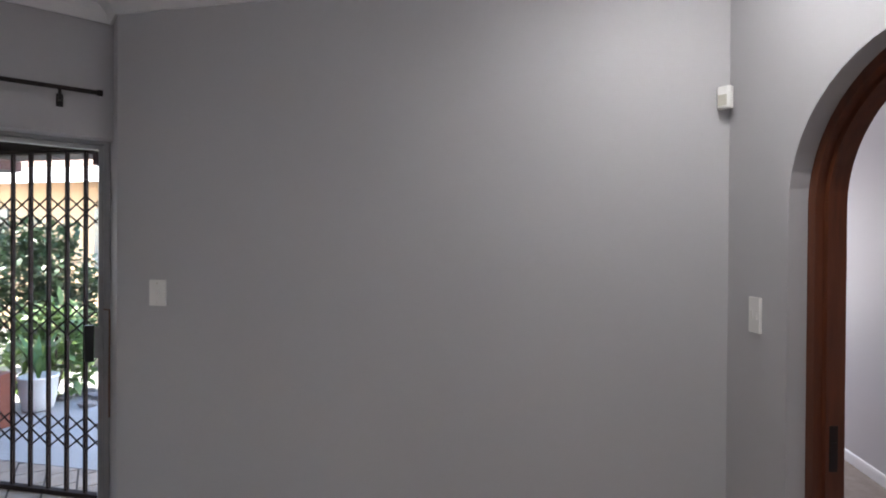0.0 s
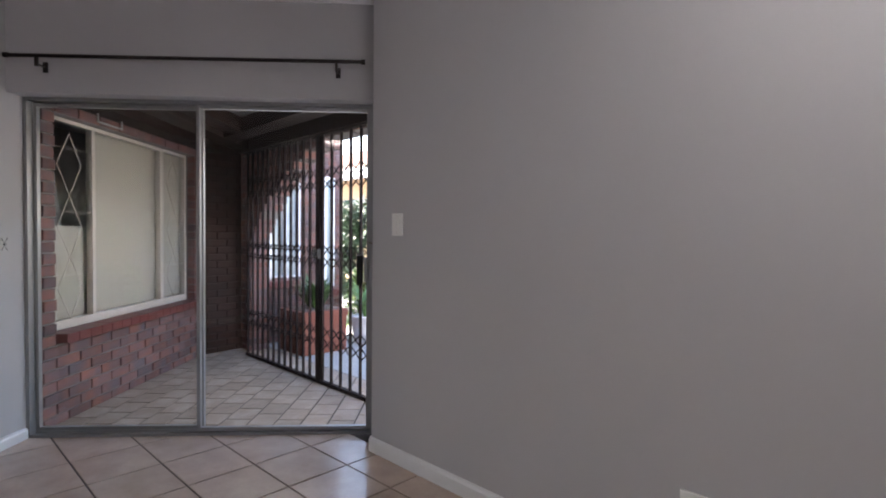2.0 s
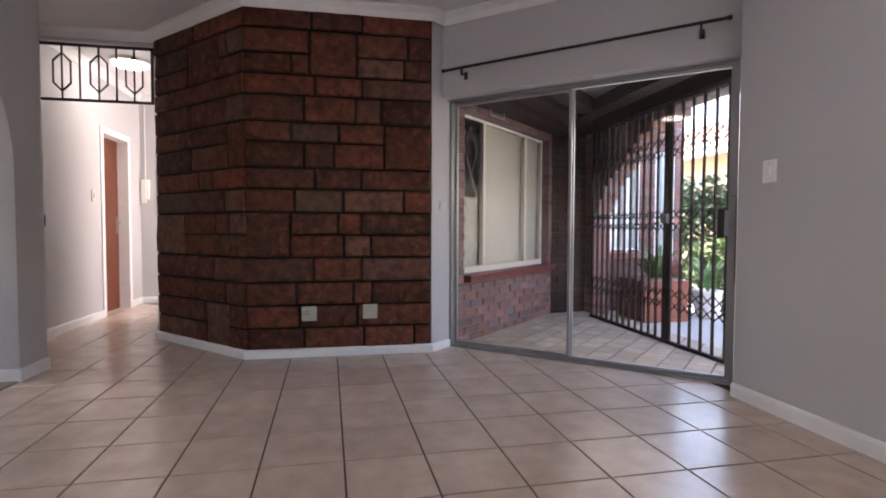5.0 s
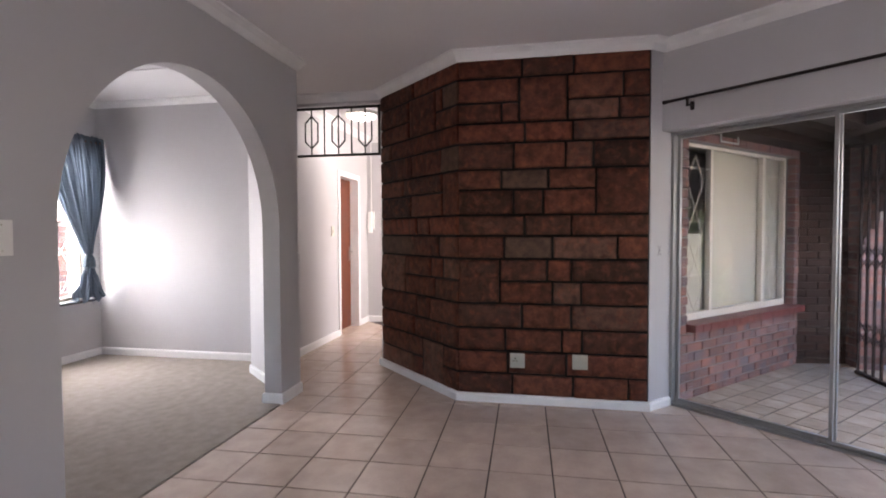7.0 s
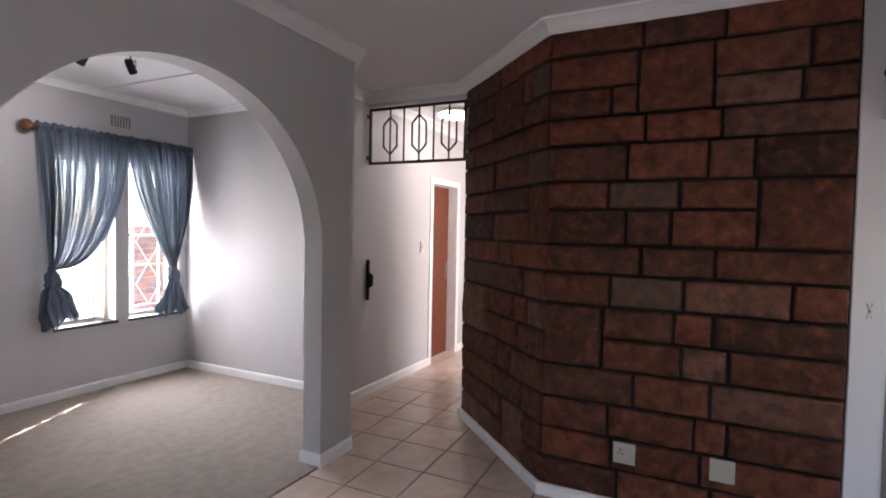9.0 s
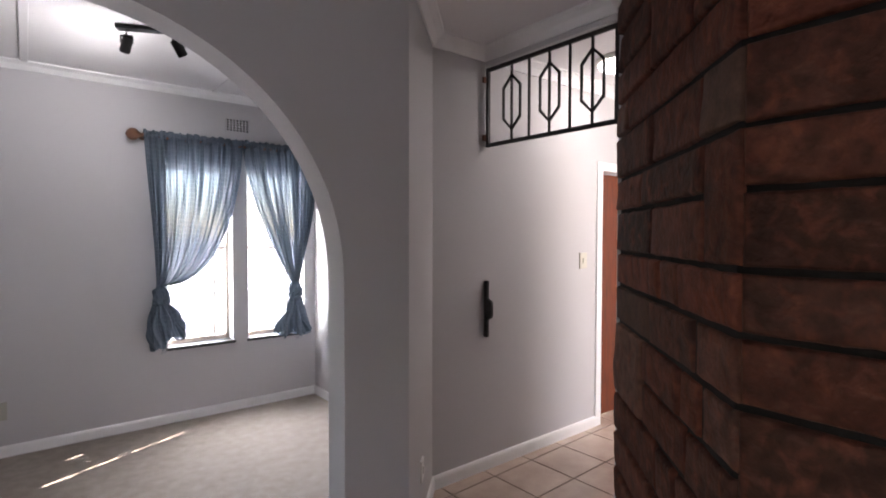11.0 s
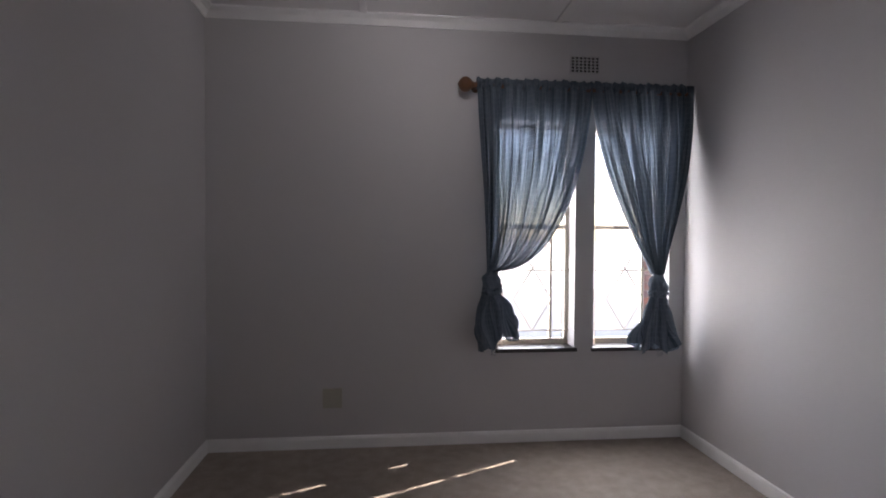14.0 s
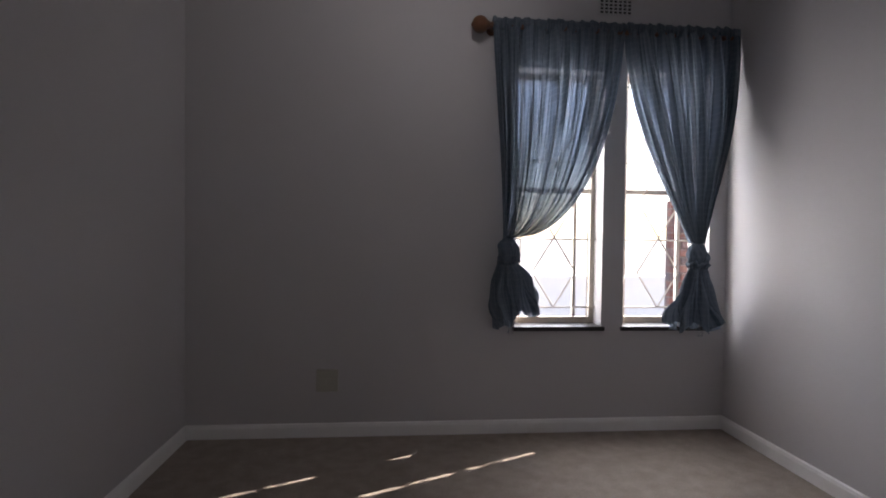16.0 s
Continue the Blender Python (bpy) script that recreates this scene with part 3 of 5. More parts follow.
# ---- lounge: sliding door ----
def sliding_door():
    th = thing("sliding_door", SLIDE @ Vector((SW / 2, 0.06, 0)), "closed natural aluminium sliding patio door with clear glass", "sliding door")
    fr = bmesh.new()
    for a, b in (((0, 0.0, 0), (0.022, 0.10, DH)), ((SW - 0.028, 0.0, 0), (SW, 0.10, DH)), ((0.022, 0.0, DH - 0.032), (SW - 0.028, 0.10, DH)),
                 ((0.022, 0.0, 0), (SW - 0.028, 0.10, 0.018)), ((0.045, 0.018, 0.022), (SW - 0.045, 0.024, 0.036)), ((0.045, 0.060, 0.022), (SW - 0.045, 0.066, 0.036))):
        box(fr, a, b, 0.002)
    part("door_frame", fr, ALU, th, M=SLIDE)
    mid = SW / 2 - 0.028
    for name, x0, x1, y0 in (("fixed_panel", 0.022, mid + 0.014, 0.052), ("sliding_panel", mid - 0.014, SW - 0.028, 0.014)):
        p = bmesh.new()
        z0, z1, s = 0.024, DH - 0.034, 0.021
        for a, b in (((x0, y0, z0), (x0 + s, y0 + 0.03, z1)), ((x1 - s, y0, z0), (x1, y0 + 0.03, z1)), ((x0 + s, y0, z1 - 0.024), (x1 - s, y0 + 0.03, z1)), ((x0 + s, y0, z0), (x1 - s, y0 + 0.03, z0 + 0.022))):
            box(p, a, b, 0.003)
        pa = part(name, p, ALU, th, M=SLIDE)
        pane_of("glass_pane", (x0 + s - 0.004, y0 + 0.013, z0 + 0.019), (x1 - s + 0.004, y0 + 0.018, z1 - 0.021), pa, -1, "clear float glass", SLIDE)
    b = bmesh.new()
    box(b, (SW - 0.108, -0.012, 0.94), (SW - 0.068, 0.014, 1.125), 0.004)
    part("lock_body", b, BLACK, th, "black sliding door lock", M=SLIDE)
    b = bmesh.new()
    box(b, (SW - 0.066, 0.000, 0.955), (SW - 0.036, 0.014, 1.115), 0.003)
    rod(b, (SW - 0.051, -0.006, 0.99), (SW - 0.051, 0.004, 0.99), 0.007)
    rod(b, (SW - 0.051, -0.006, 1.08), (SW - 0.051, 0.004, 1.08), 0.007)
    part("lock_plate", b, ALU, th, "pale metal lock plate", M=SLIDE)


sliding_door()


def pull_cord():
    th = bmesh.new()
    pts = [Vector((SW - 0.004, -0.03 - 0.008 * math.sin(k * 0.7), 1.20 - k * 0.055)) for k in range(11)]
    tube(th, [Vector((SW - 0.03, -0.03, 1.205))] + pts, 0.004, 6)
    tagged(part("pull_cord", th, mat("brown_cord", (0.22, 0.13, 0.09), 0.8), M=SLIDE), "thin brown cord hanging beside the sliding door", "cord")


pull_cord()


def curtain_rail():
    th = thing("curtain_rail", SLIDE @ Vector((1.04, -0.175, 2.25)), "thin dark metal curtain rod without a curtain", "curtain rod")
    b = bmesh.new()
    rod(b, (0.045, -0.175, 2.250), (2.035, -0.175, 2.264), 0.0105, 12)
    part("pole", b, DARKROD, th, M=SLIDE)
    for u, z in ((0.040, 2.250), (2.040, 2.264)):
        b = bmesh.new()
        rod(b, (u - 0.012, -0.175, z), (u + 0.012, -0.175, z), 0.015, 12)
        part("end_cap", b, DARKROD, th, M=SLIDE)
    for u, z in ((0.205, 2.251), (1.885, 2.263)):
        b = bmesh.new()
        rod(b, (u, -0.098, z - 0.045), (u, -0.175, z - 0.045), 0.006, 8)
        box(b, (u - 0.007, -0.184, z - 0.060), (u + 0.007, -0.166, z - 0.008), 0.002)
        box(b, (u - 0.014, -0.106, z - 0.075), (u + 0.014, -0.099, z - 0.015), 0.002)
        part("bracket", b, DARKROD, th, M=SLIDE)


curtain_rail()


# ---- plates on walls ----
def plate_thing(name, M, w, h, label, category, kind="switch", material=None, deep=0.010):
    """A wall plate in local x (along) and z (up), its face towards local -y."""
    material = material or PLASTIC
    th = thing(name, M.translation, label, category)
    b = bmesh.new()
    box(b, (-w / 2, -deep, -h / 2), (w / 2, 0.001, h / 2), 0.003)
    part("cover_plate", b, material, th, M=M)
    if kind == "switch":
        b = bmesh.new()
        box(b, (-w * 0.15, -deep - 0.008, -h * 0.15), (w * 0.15, -deep + 0.001, h * 0.15), 0.002)
        part("rocker", b, material, th, M=M)
        for s in (-1, 1):
            b = bmesh.new()
            rod(b, (0, -deep - 0.001, s * h * 0.36), (0, -deep + 0.001, s * h * 0.36), 0.003, 8)
            part("screw", b, CREAM, th, M=M)
    elif kind == "double":
        for s in (-1, 1):
            b = bmesh.new()
            box(b, (-w * 0.16 + s * w * 0.2, -deep - 0.004, -h * 0.12), (w * 0.16 + s * w * 0.2, -deep + 0.001, h * 0.12), 0.002)
            part("rocker", b, material, th, M=M)
    elif kind == "socket":
        for x, z, r in ((-0.16, 0.16, 0.0055), (-0.27, -0.02, 0.0045), (-0.05, -0.02, 0.0045), (-0.16, -0.02, 0.003)):
            b = bmesh.new()
            rod(b, (x * w, -deep - 0.0006, z * h), (x * w, -deep + 0.001, z * h), r, 10)
            part("pin_hole", b, HOLE, th, M=M)
        b = bmesh.new()
        box(b, (w * 0.10, -deep - 0.005, -h * 0.07), (w * 0.32, -deep + 0.001, h * 0.05), 0.003)
        part("rocker", b, material, th, M=M)
    return th


def facing(x, y, z, nx, ny):
    """Pose of a plate on a wall whose room side looks along (nx, ny)."""
    return frame_at(x, y, -ny, nx, z)


plate_thing("light_switch", facing(-2.272, NORTH, 1.31, 0, -1), 0.085, 0.122, "white plastic light switch on the grey wall beside the sliding door", "light switch")
plate_thing("power_socket", facing(-0.703, NORTH, 0.344, 0, -1), 0.118, 0.105, "white square three-pin socket low on the grey wall", "power socket", "socket")
plate_thing("light_switch", facing(-1.503, ARCH, 1.308, 0, 1), 0.085, 0.135, "white plastic light switch beside the arch", "light switch")
plate_thing("light_switch", facing(-5.925, PASS, 1.332, 0, 1), 0.085, 0.122, "cream plastic light switch in the passage", "light switch", "switch", CREAM)
plate_thing("power_socket", facing(-2.408, SOUTH, 0.322, 0, 1), 0.118, 0.120, "cream double socket low on the bedroom wall", "power socket", "double", AGED, 0.018)
cu = Vector((C2[0] - C1[0], C2[1] - C1[1])).normalized()
plate_thing("power_socket", facing(C1[0] + cu.x * 0.36, C1[1] + cu.y * 0.36, 0.33, cu.y, -cu.x), 0.08, 0.11, "white socket low on the angled wall end", "power socket", "switch")
plate_thing("light_switch", DOORWALL @ pose(0.175, 0, 1.31), 0.060, 0.122, "white double light switch beside the round-headed doorway", "light switch", "double")
plate_thing("power_socket", facing(S2[0] + 0.012, -0.465, 0.335, 1, 0), 0.112, 0.112, "aged cream socket set in the stone wall", "power socket", "socket", AGED, 0.014)
plate_thing("power_socket", facing(S2[0] + 0.012, 0.0, 0.342, 1, 0), 0.112, 0.112, "aged cream socket set in the stone wall", "power socket", "double", AGED, 0.014)


def motion_sensor():
    th = thing("alarm_sensor", (0.13, 2.02, 2.11), "white wedge-shaped alarm sensor high in the wall corner", "alarm sensor")
    M = frame_at(0.162, 2.052, 0.72, -0.69, 2.095) @ Matrix.Diagonal((0.7, 0.7, 0.7, 1))
    b = bmesh.new()
    prism(b, [(-0.036, 0.01), (-0.036, -0.018), (-0.022, -0.036), (0.022, -0.036), (0.036, -0.018), (0.036, 0.01)], -0.058, 0.058)
    bmesh.ops.bevel(b, geom=b.edges[:], offset=0.003, segments=2, affect="EDGES")
    part("sensor_body", b, PLASTIC, th, M=M)
    b = bmesh.new()
    box(b, (-0.022, -0.0385, -0.045), (0.022, -0.033, 0.012), 0.002)
    part("lens_window", b, CREAM, th, "milky sensor lens", M=M)


motion_sensor()


def wall_clip():
    M = frame_at(*[(a + b) / 2 for a, b in zip(S1, SL)], SL[0] - S1[0], SL[1] - S1[1], 1.18)
    b = bmesh.new()
    for s in (-1, 1):
        pts = [Vector((s * 0.018, -0.006, 0.035)), Vector((s * 0.004, -0.010, 0.012)), Vector((s * 0.004, -0.010, -0.012)), Vector((s * 0.018, -0.006, -0.035))]
        for p, q in zip(pts, pts[1:]):
            rod(b, p, q, 0.0035, 8)
    rod(b, (0, 0.001, 0), (0, -0.012, 0), 0.008, 10)
    M2 = M @ pose(0, 0, 0, 0, 0, 180)
    tagged(part("tieback_hook", b, ALU, M=M2), "small metal tieback hook on the narrow wall end", "hook")


wall_clip()


# ---- lamps ----
def dome_lamp(at, label, glow):
    th = thing("ceiling_lamp", at, label, "ceiling lamp")
    b = bmesh.new()
    lathe(b, [(0.180, 0.0), (0.186, -0.012), (0.180, -0.03), (0.164, -0.034)], at, 36)
    part("base_ring", b, PLASTIC, th, smooth=True)
    b = bmesh.new()
    lathe(b, [(0.166, -0.030), (0.160, -0.044), (0.138, -0.058), (0.10, -0.068), (0.05, -0.073), (0.012, -0.074)], at, 36)
    part("opal_dome", b, glow, th, "glowing opal glass dome", smooth=True)


dome_lamp((0.2, -1.6, H), "round opal ceiling lamp, switched on", DOME)
# Lamp out of view, added to brighten the north wall towards the corner.
dome_lamp((-0.05, 1.30, H), "unseen round opal ceiling lamp added near the corner, switched on", DOME_COOL)
dome_lamp((-5.72, -2.36, H), "round opal ceiling lamp in the passage, switched on", DOME_DIM)


# ---- passage: grille, lock strip, door, handset ----
def grille():
    y0, y1, z0, z1, x = PASS + 0.012, -1.862, 2.088, 2.585, -4.885
    th = thing("transom_grille", (x, (y0 + y1) / 2, z0), "black wrought-iron grille with elongated hexagons above the passage", "grille")
    b = bmesh.new()
    for a, c in (((x - 0.008, y0, z1 - 0.024), (x + 0.008, y1, z1)), ((x - 0.008, y0, z0), (x + 0.008, y1, z0 + 0.024)), ((x - 0.010, y0, z0), (x + 0.010, y0 + 0.022, z1)), ((x - 0.010, y1 - 0.022, z0), (x + 0.010, y1, z1))):
        box(b, a, c, 0.002)
    part("border", b, BLACK, th)
    ys = [-2.592, -2.453, -2.303, -2.163, -2.02]
    for k, y in enumerate(ys):
        b = bmesh.new()
        box(b, (x - 0.006, y - 0.006, z0 + 0.02), (x + 0.006, y + 0.006, z1 - 0.02))
        part("bar", b, BLACK, th)
        if k % 2 == 0:
            b = bmesh.new()
            zz = [z0 + 0.085, z0 + 0.155, z1 - 0.155, z1 - 0.085]
            pts = [(y, zz[0]), (y + 0.068, zz[1]), (y + 0.068, zz[2]), (y, zz[3]), (y - 0.068, zz[2]), (y - 0.068, zz[1])]
            zm = (zz[0] + zz[3]) / 2
            rings = []
            for xx, g in ((x - 0.006, 0.006), (x - 0.006, -0.006), (x + 0.006, -0.006), (x + 0.006, 0.006)):
                rings.append([b.verts.new((xx, y + (yy - y) * (1 + g / 0.068), zm + (z - zm) * (1 + g / 0.13))) for yy, z in pts])
            for r in range(4):
                for q in range(6):
                    b.faces.new((rings[r][q], rings[r][(q + 1) % 6], rings[(r + 1) % 4][(q + 1) % 6], rings[(r + 1) % 4][q]))
            part("hexagon", b, BLACK, th)
    for z in (z0 + 0.06, z1 - 0.07):
        b = bmesh.new()
        box(b, (x - 0.010, PASS - 0.002, z - 0.018), (x + 0.03, PASS + 0.016, z + 0.018), 0.003)
        part("fixing_lug", b, mat("rusty_lug", (0.16, 0.06, 0.035), 0.7), th)


grille()


def lock_strip():
    x = -4.885
    th = thing("gate_lock_strip", (x, PASS, 0.87), "black steel gate lock strip with a catch on the passage wall", "lock strip")
    b = bmesh.new()
    box(b, (x - 0.009, PASS - 0.001, 0.872), (x + 0.009, PASS + 0.030, 1.236), 0.002)
    part("strip", b, BLACK, th)
    b = bmesh.new()
    plate(b, [(0.0, 0.985), (0.030, 1.000), (0.036, 1.02), (0.036, 1.085), (0.030, 1.105), (0.0, 1.12)], -0.009, 0.009)
    part("catch", b, BLACK, th, M=frame_at(x, PASS + 0.033, 0, 1))


lock_strip()


def passage_door():
    th = thing("passage_door", (-6.49, PASS - 0.12, 0), "closed red-brown timber door in a white frame", "door")
    b = bmesh.new()
    x0, x1, w = -6.10, -6.88, 0.068
    for a, c in (((x0 - w, PASS - 0.152, 0.0), (x0, PASS + 0.012, 2.108)), ((x1, PASS - 0.152, 0.0), (x1 + w, PASS + 0.012, 2.108)), ((x1 + w, PASS - 0.152, 2.04), (x0 - w, PASS + 0.012, 2.108))):
        box(b, a, c, 0.003)
    part("door_frame", b, TRIM, th, "white painted steel door frame")
    b = bmesh.new()
    box(b, (x1 + w + 0.003, PASS - 0.150, 0.006), (x0 - w - 0.003, PASS - 0.110, 2.036), 0.003)
    leaf = part("door_leaf", b, DOORWOOD, th)
    b = bmesh.new()
    box(b, (x1 + w + 0.03, PASS - 0.110, 0.92), (x1 + w + 0.07, PASS - 0.106, 1.12), 0.002)
    rod(b, (x1 + w + 0.05, PASS - 0.106, 1.05), (x1 + w + 0.05, PASS - 0.065, 1.05), 0.008)
    rod(b, (x1 + w + 0.05, PASS - 0.068, 1.05), (x1 + w + 0.16, PASS - 0.068, 1.05), 0.008)
    part("door_handle", b, ALU, leaf, "chrome lever handle")


passage_door()


def handset():
    M = facing(END_X, -2.755, 1.46, 1, 0)
    th = thing("intercom_handset", M.translation, "white wall intercom handset with a cable up the wall", "intercom")
    b = bmesh.new()
    box(b, (-0.048, -0.030, -0.10), (0.048, 0.0, 0.16), 0.006)
    part("base", b, PLASTIC, th, M=M)
    b = bmesh.new()
    for a, c in (((-0.028, -0.072, 0.07), (0.028, -0.028, 0.15)), ((-0.022, -0.066, -0.08), (0.022, -0.046, 0.09)), ((-0.028, -0.072, -0.15), (0.028, -0.028, -0.07))):
        box(b, a, c, 0.010)
    part("receiver", b, PLASTIC, th, M=M)
    b = bmesh.new()
    rod(b, (0, -0.006, 0.16), (0, -0.006, COVE - 1.46 + 0.01), 0.006, 8)
    part("cable", b, PLASTIC, th, M=M)


handset()


# ---- round-headed doorway lining ----
def arched_lining():
    th = thing("arched_door_frame", DOORWALL @ Vector((JU + JW / 2, 0.15, 0)), "dark red hardwood frame lining the round-headed doorway", "door frame")
    for name, inset, w, y0, y1 in (("outer_lining", 0.0, 0.032, 0.062, 0.148), ("door_stop", 0.032, 0.016, 0.090, 0.148)):
        b = bmesh.new()
        ro, ri = JW / 2 - inset, JW / 2 - inset - w
        cx = JU + JW / 2
        out = [(cx - ro, 0.0), (cx - ro, SPR)] + arc_points(cx, SPR, ro, 180, 0, 28)[1:-1] + [(cx + ro, SPR), (cx + ro, 0.0)]
        inn = [(cx + ri, 0.0), (cx + ri, SPR)] + arc_points(cx, SPR, ri, 0, 180, 28)[1:-1] + [(cx - ri, SPR), (cx - ri, 0.0)]
        n = len(out)
        inn = inn[::-1]
        for k in range(n - 1):
            quad = [out[k], out[k + 1], inn[k + 1], inn[k]]
            plate(b, quad, y0, y1)
        bmesh.ops.remove_doubles(b, verts=b.verts[:], dist=0.0004)
        part(name, b, FRAMEWOOD, th, M=DOORWALL)
    b = bmesh.new()
    box(b, (JU + 0.047, 0.10, 0.86), (JU + 0.051, 0.125, 1.00), 0.001)
    box(b, (JU + 0.050, 0.105, 0.91), (JU + 0.054, 0.120, 0.95), 0.001)
    part("strike_plate", b, DARKROD, th, "dark metal strike plate", M=DOORWALL)


arched_lining()

# ---- bedroom windows ----
def bedroom_window(n, x0, x1):
    th = thing("window_%d" % n, ((x0 + x1) / 2, SOUTH - 0.15, WZ0), "narrow white steel window with diamond burglar bars", "window", kind="structure")
    lo, hi = min(x0, x1), max(x0, x1)
    y = SOUTH - 0.155
    b = bmesh.new()
    s = 0.028
    for a, c in (((lo, y, WZ0), (lo + s, y + 0.03, WZ1)), ((hi - s, y, WZ0), (hi, y + 0.03, WZ1)), ((lo + s, y, WZ0), (hi - s, y + 0.03, WZ0 + 0.04)), ((lo + s, y, WZ1 - s), (hi - s, y + 0.03, WZ1)), ((lo + s, y + 0.002, 1.395), (hi - s, y + 0.028, 1.425)), ((lo + 0.11, y + 0.004, WZ0 + 0.04), (lo + 0.13, y + 0.026, 1.395))):
        box(b, a, c, 0.002)
    part("window_frame", b, WINPAINT, th)
    pane_of("pane", (lo + s, y + 0.012, WZ0 + 0.04), (hi - s, y + 0.016, WZ1 - s), th, 1, "clear window glass")
    b = bmesh.new()
    yb = y + 0.055
    xm = (lo + hi) / 2
    z = WZ0 + 0.10
    while z < WZ1 - 0.12:
        zt = min(z + 0.42, WZ1 - 0.05)
        for sx in (-1, 1):
            rod(b, (xm, yb, z), (xm + sx * 0.13, yb, (z + zt) / 2), 0.005, 6)
            rod(b, (xm + sx * 0.13, yb, (z + zt) / 2), (xm, yb, zt), 0.005, 6)
        z = zt
    for zz in (WZ0 + 0.10, 1.12, 1.58, WZ1 - 0.06):
        rod(b, (lo, yb, zz), (hi, yb, zz), 0.005, 6)
    for xx in (lo + 0.05, hi - 0.05):
        rod(b, (xx, yb, WZ0), (xx, yb, WZ1), 0.005, 6)
    part("burglar_bars", b, WINPAINT, th, "white painted diamond burglar bars")
    b = bmesh.new()
    box(b, (lo - 0.015, SOUTH - 0.13, WZ0 - 0.022), (hi + 0.015, SOUTH + 0.022, WZ0 + 0.004), 0.003)
    part("window_sill", b, BLACKSILL, th, "thin black sill")


bedroom_window(1, *WIN[0])
bedroom_window(2, *WIN[1])


def air_vent():
    x0, x1, z0, z1 = -4.115, -3.925, 2.412, 2.515
    th = thing("air_vent", ((x0 + x1) / 2, SOUTH, z0), "white painted airbrick with rows of square holes", "air vent")
    b = bmesh.new()
    box(b, (x0, SOUTH - 0.006, z0), (x1, SOUTH + 0.001, z1))
    part("backing", b, HOLE, th, "dark holes")
    for k in range(8):
        b = bmesh.new()
        x = x0 + (x1 - x0) * k / 7
        box(b, (x - 0.0045, SOUTH - 0.004, z0 - 0.006), (x + 0.0045, SOUTH + 0.006, z1 + 0.006), 0.001)
        part("upright_rib", b, PAINT, th)
    for k in range(6):
        b = bmesh.new()
        z = z0 + (z1 - z0) * k / 5
        box(b, (x0, SOUTH - 0.004, z - 0.0035), (x1, SOUTH + 0.0055, z + 0.0035), 0.001)
        part("cross_rib", b, PAINT, th)


air_vent()

# ---- curtains on a wooden pole ----
POLE_Z, POLE_Y = 2.285, SOUTH + 0.085


def wooden_pole():
    th = thing("curtain_pole", (-4.0, POLE_Y, POLE_Z), "turned wooden curtain pole with an acorn finial", "curtain pole")
    b = bmesh.new()
    rod(b, (-3.27, POLE_Y, POLE_Z), (WEST + 0.01, POLE_Y, POLE_Z - 0.012), 0.016, 14)
    part("pole", b, PINE, th, smooth=False)
    b = bmesh.new()
    lathe(b, [(0.012, 0.0), (0.020, 0.006), (0.022, 0.014), (0.030, 0.020), (0.043, 0.035), (0.047, 0.055), (0.043, 0.075), (0.028, 0.092), (0.010, 0.100), (0.003, 0.104)], (-3.28, POLE_Y, POLE_Z), 20, pose(0, 0, 0, 0, 90, 0))
    part("finial", b, PINE, th, "acorn-shaped wooden finial", smooth=True)
    for x in (-3.30, -4.06):
        b = bmesh.new()
        rod(b, (x, SOUTH, POLE_Z), (x, POLE_Y, POLE_Z), 0.010, 10)
        rod(b, (x, SOUTH, POLE_Z), (x, SOUTH + 0.010, POLE_Z), 0.028, 14)
        part("bracket", b, PINE, th)


wooden_pole()


def cloth(bm, rows, uvs, wrap=False):
    grid = [[bm.verts.new(p) for p in r] for r in rows]
    layer = bm.loops.layers.uv.verify()
    for i in range(len(rows) - 1):
        n = len(rows[0])
        for j in range(n if wrap else n - 1):
            jj = (j + 1) % n
            f = bm.faces.new((grid[i][j], grid[i][jj], grid[i + 1][jj], grid[i + 1][j]))
            uv = [uvs[i][j], uvs[i][jj] if jj else (uvs[i][j][0] + 0.02, uvs[i][j][1]), uvs[i + 1][jj] if jj else (uvs[i + 1][j][0] + 0.02, uvs[i + 1][j][1]), uvs[i + 1][j]]
            for l, q in zip(f.loops, uv):
                l[layer].uv = q


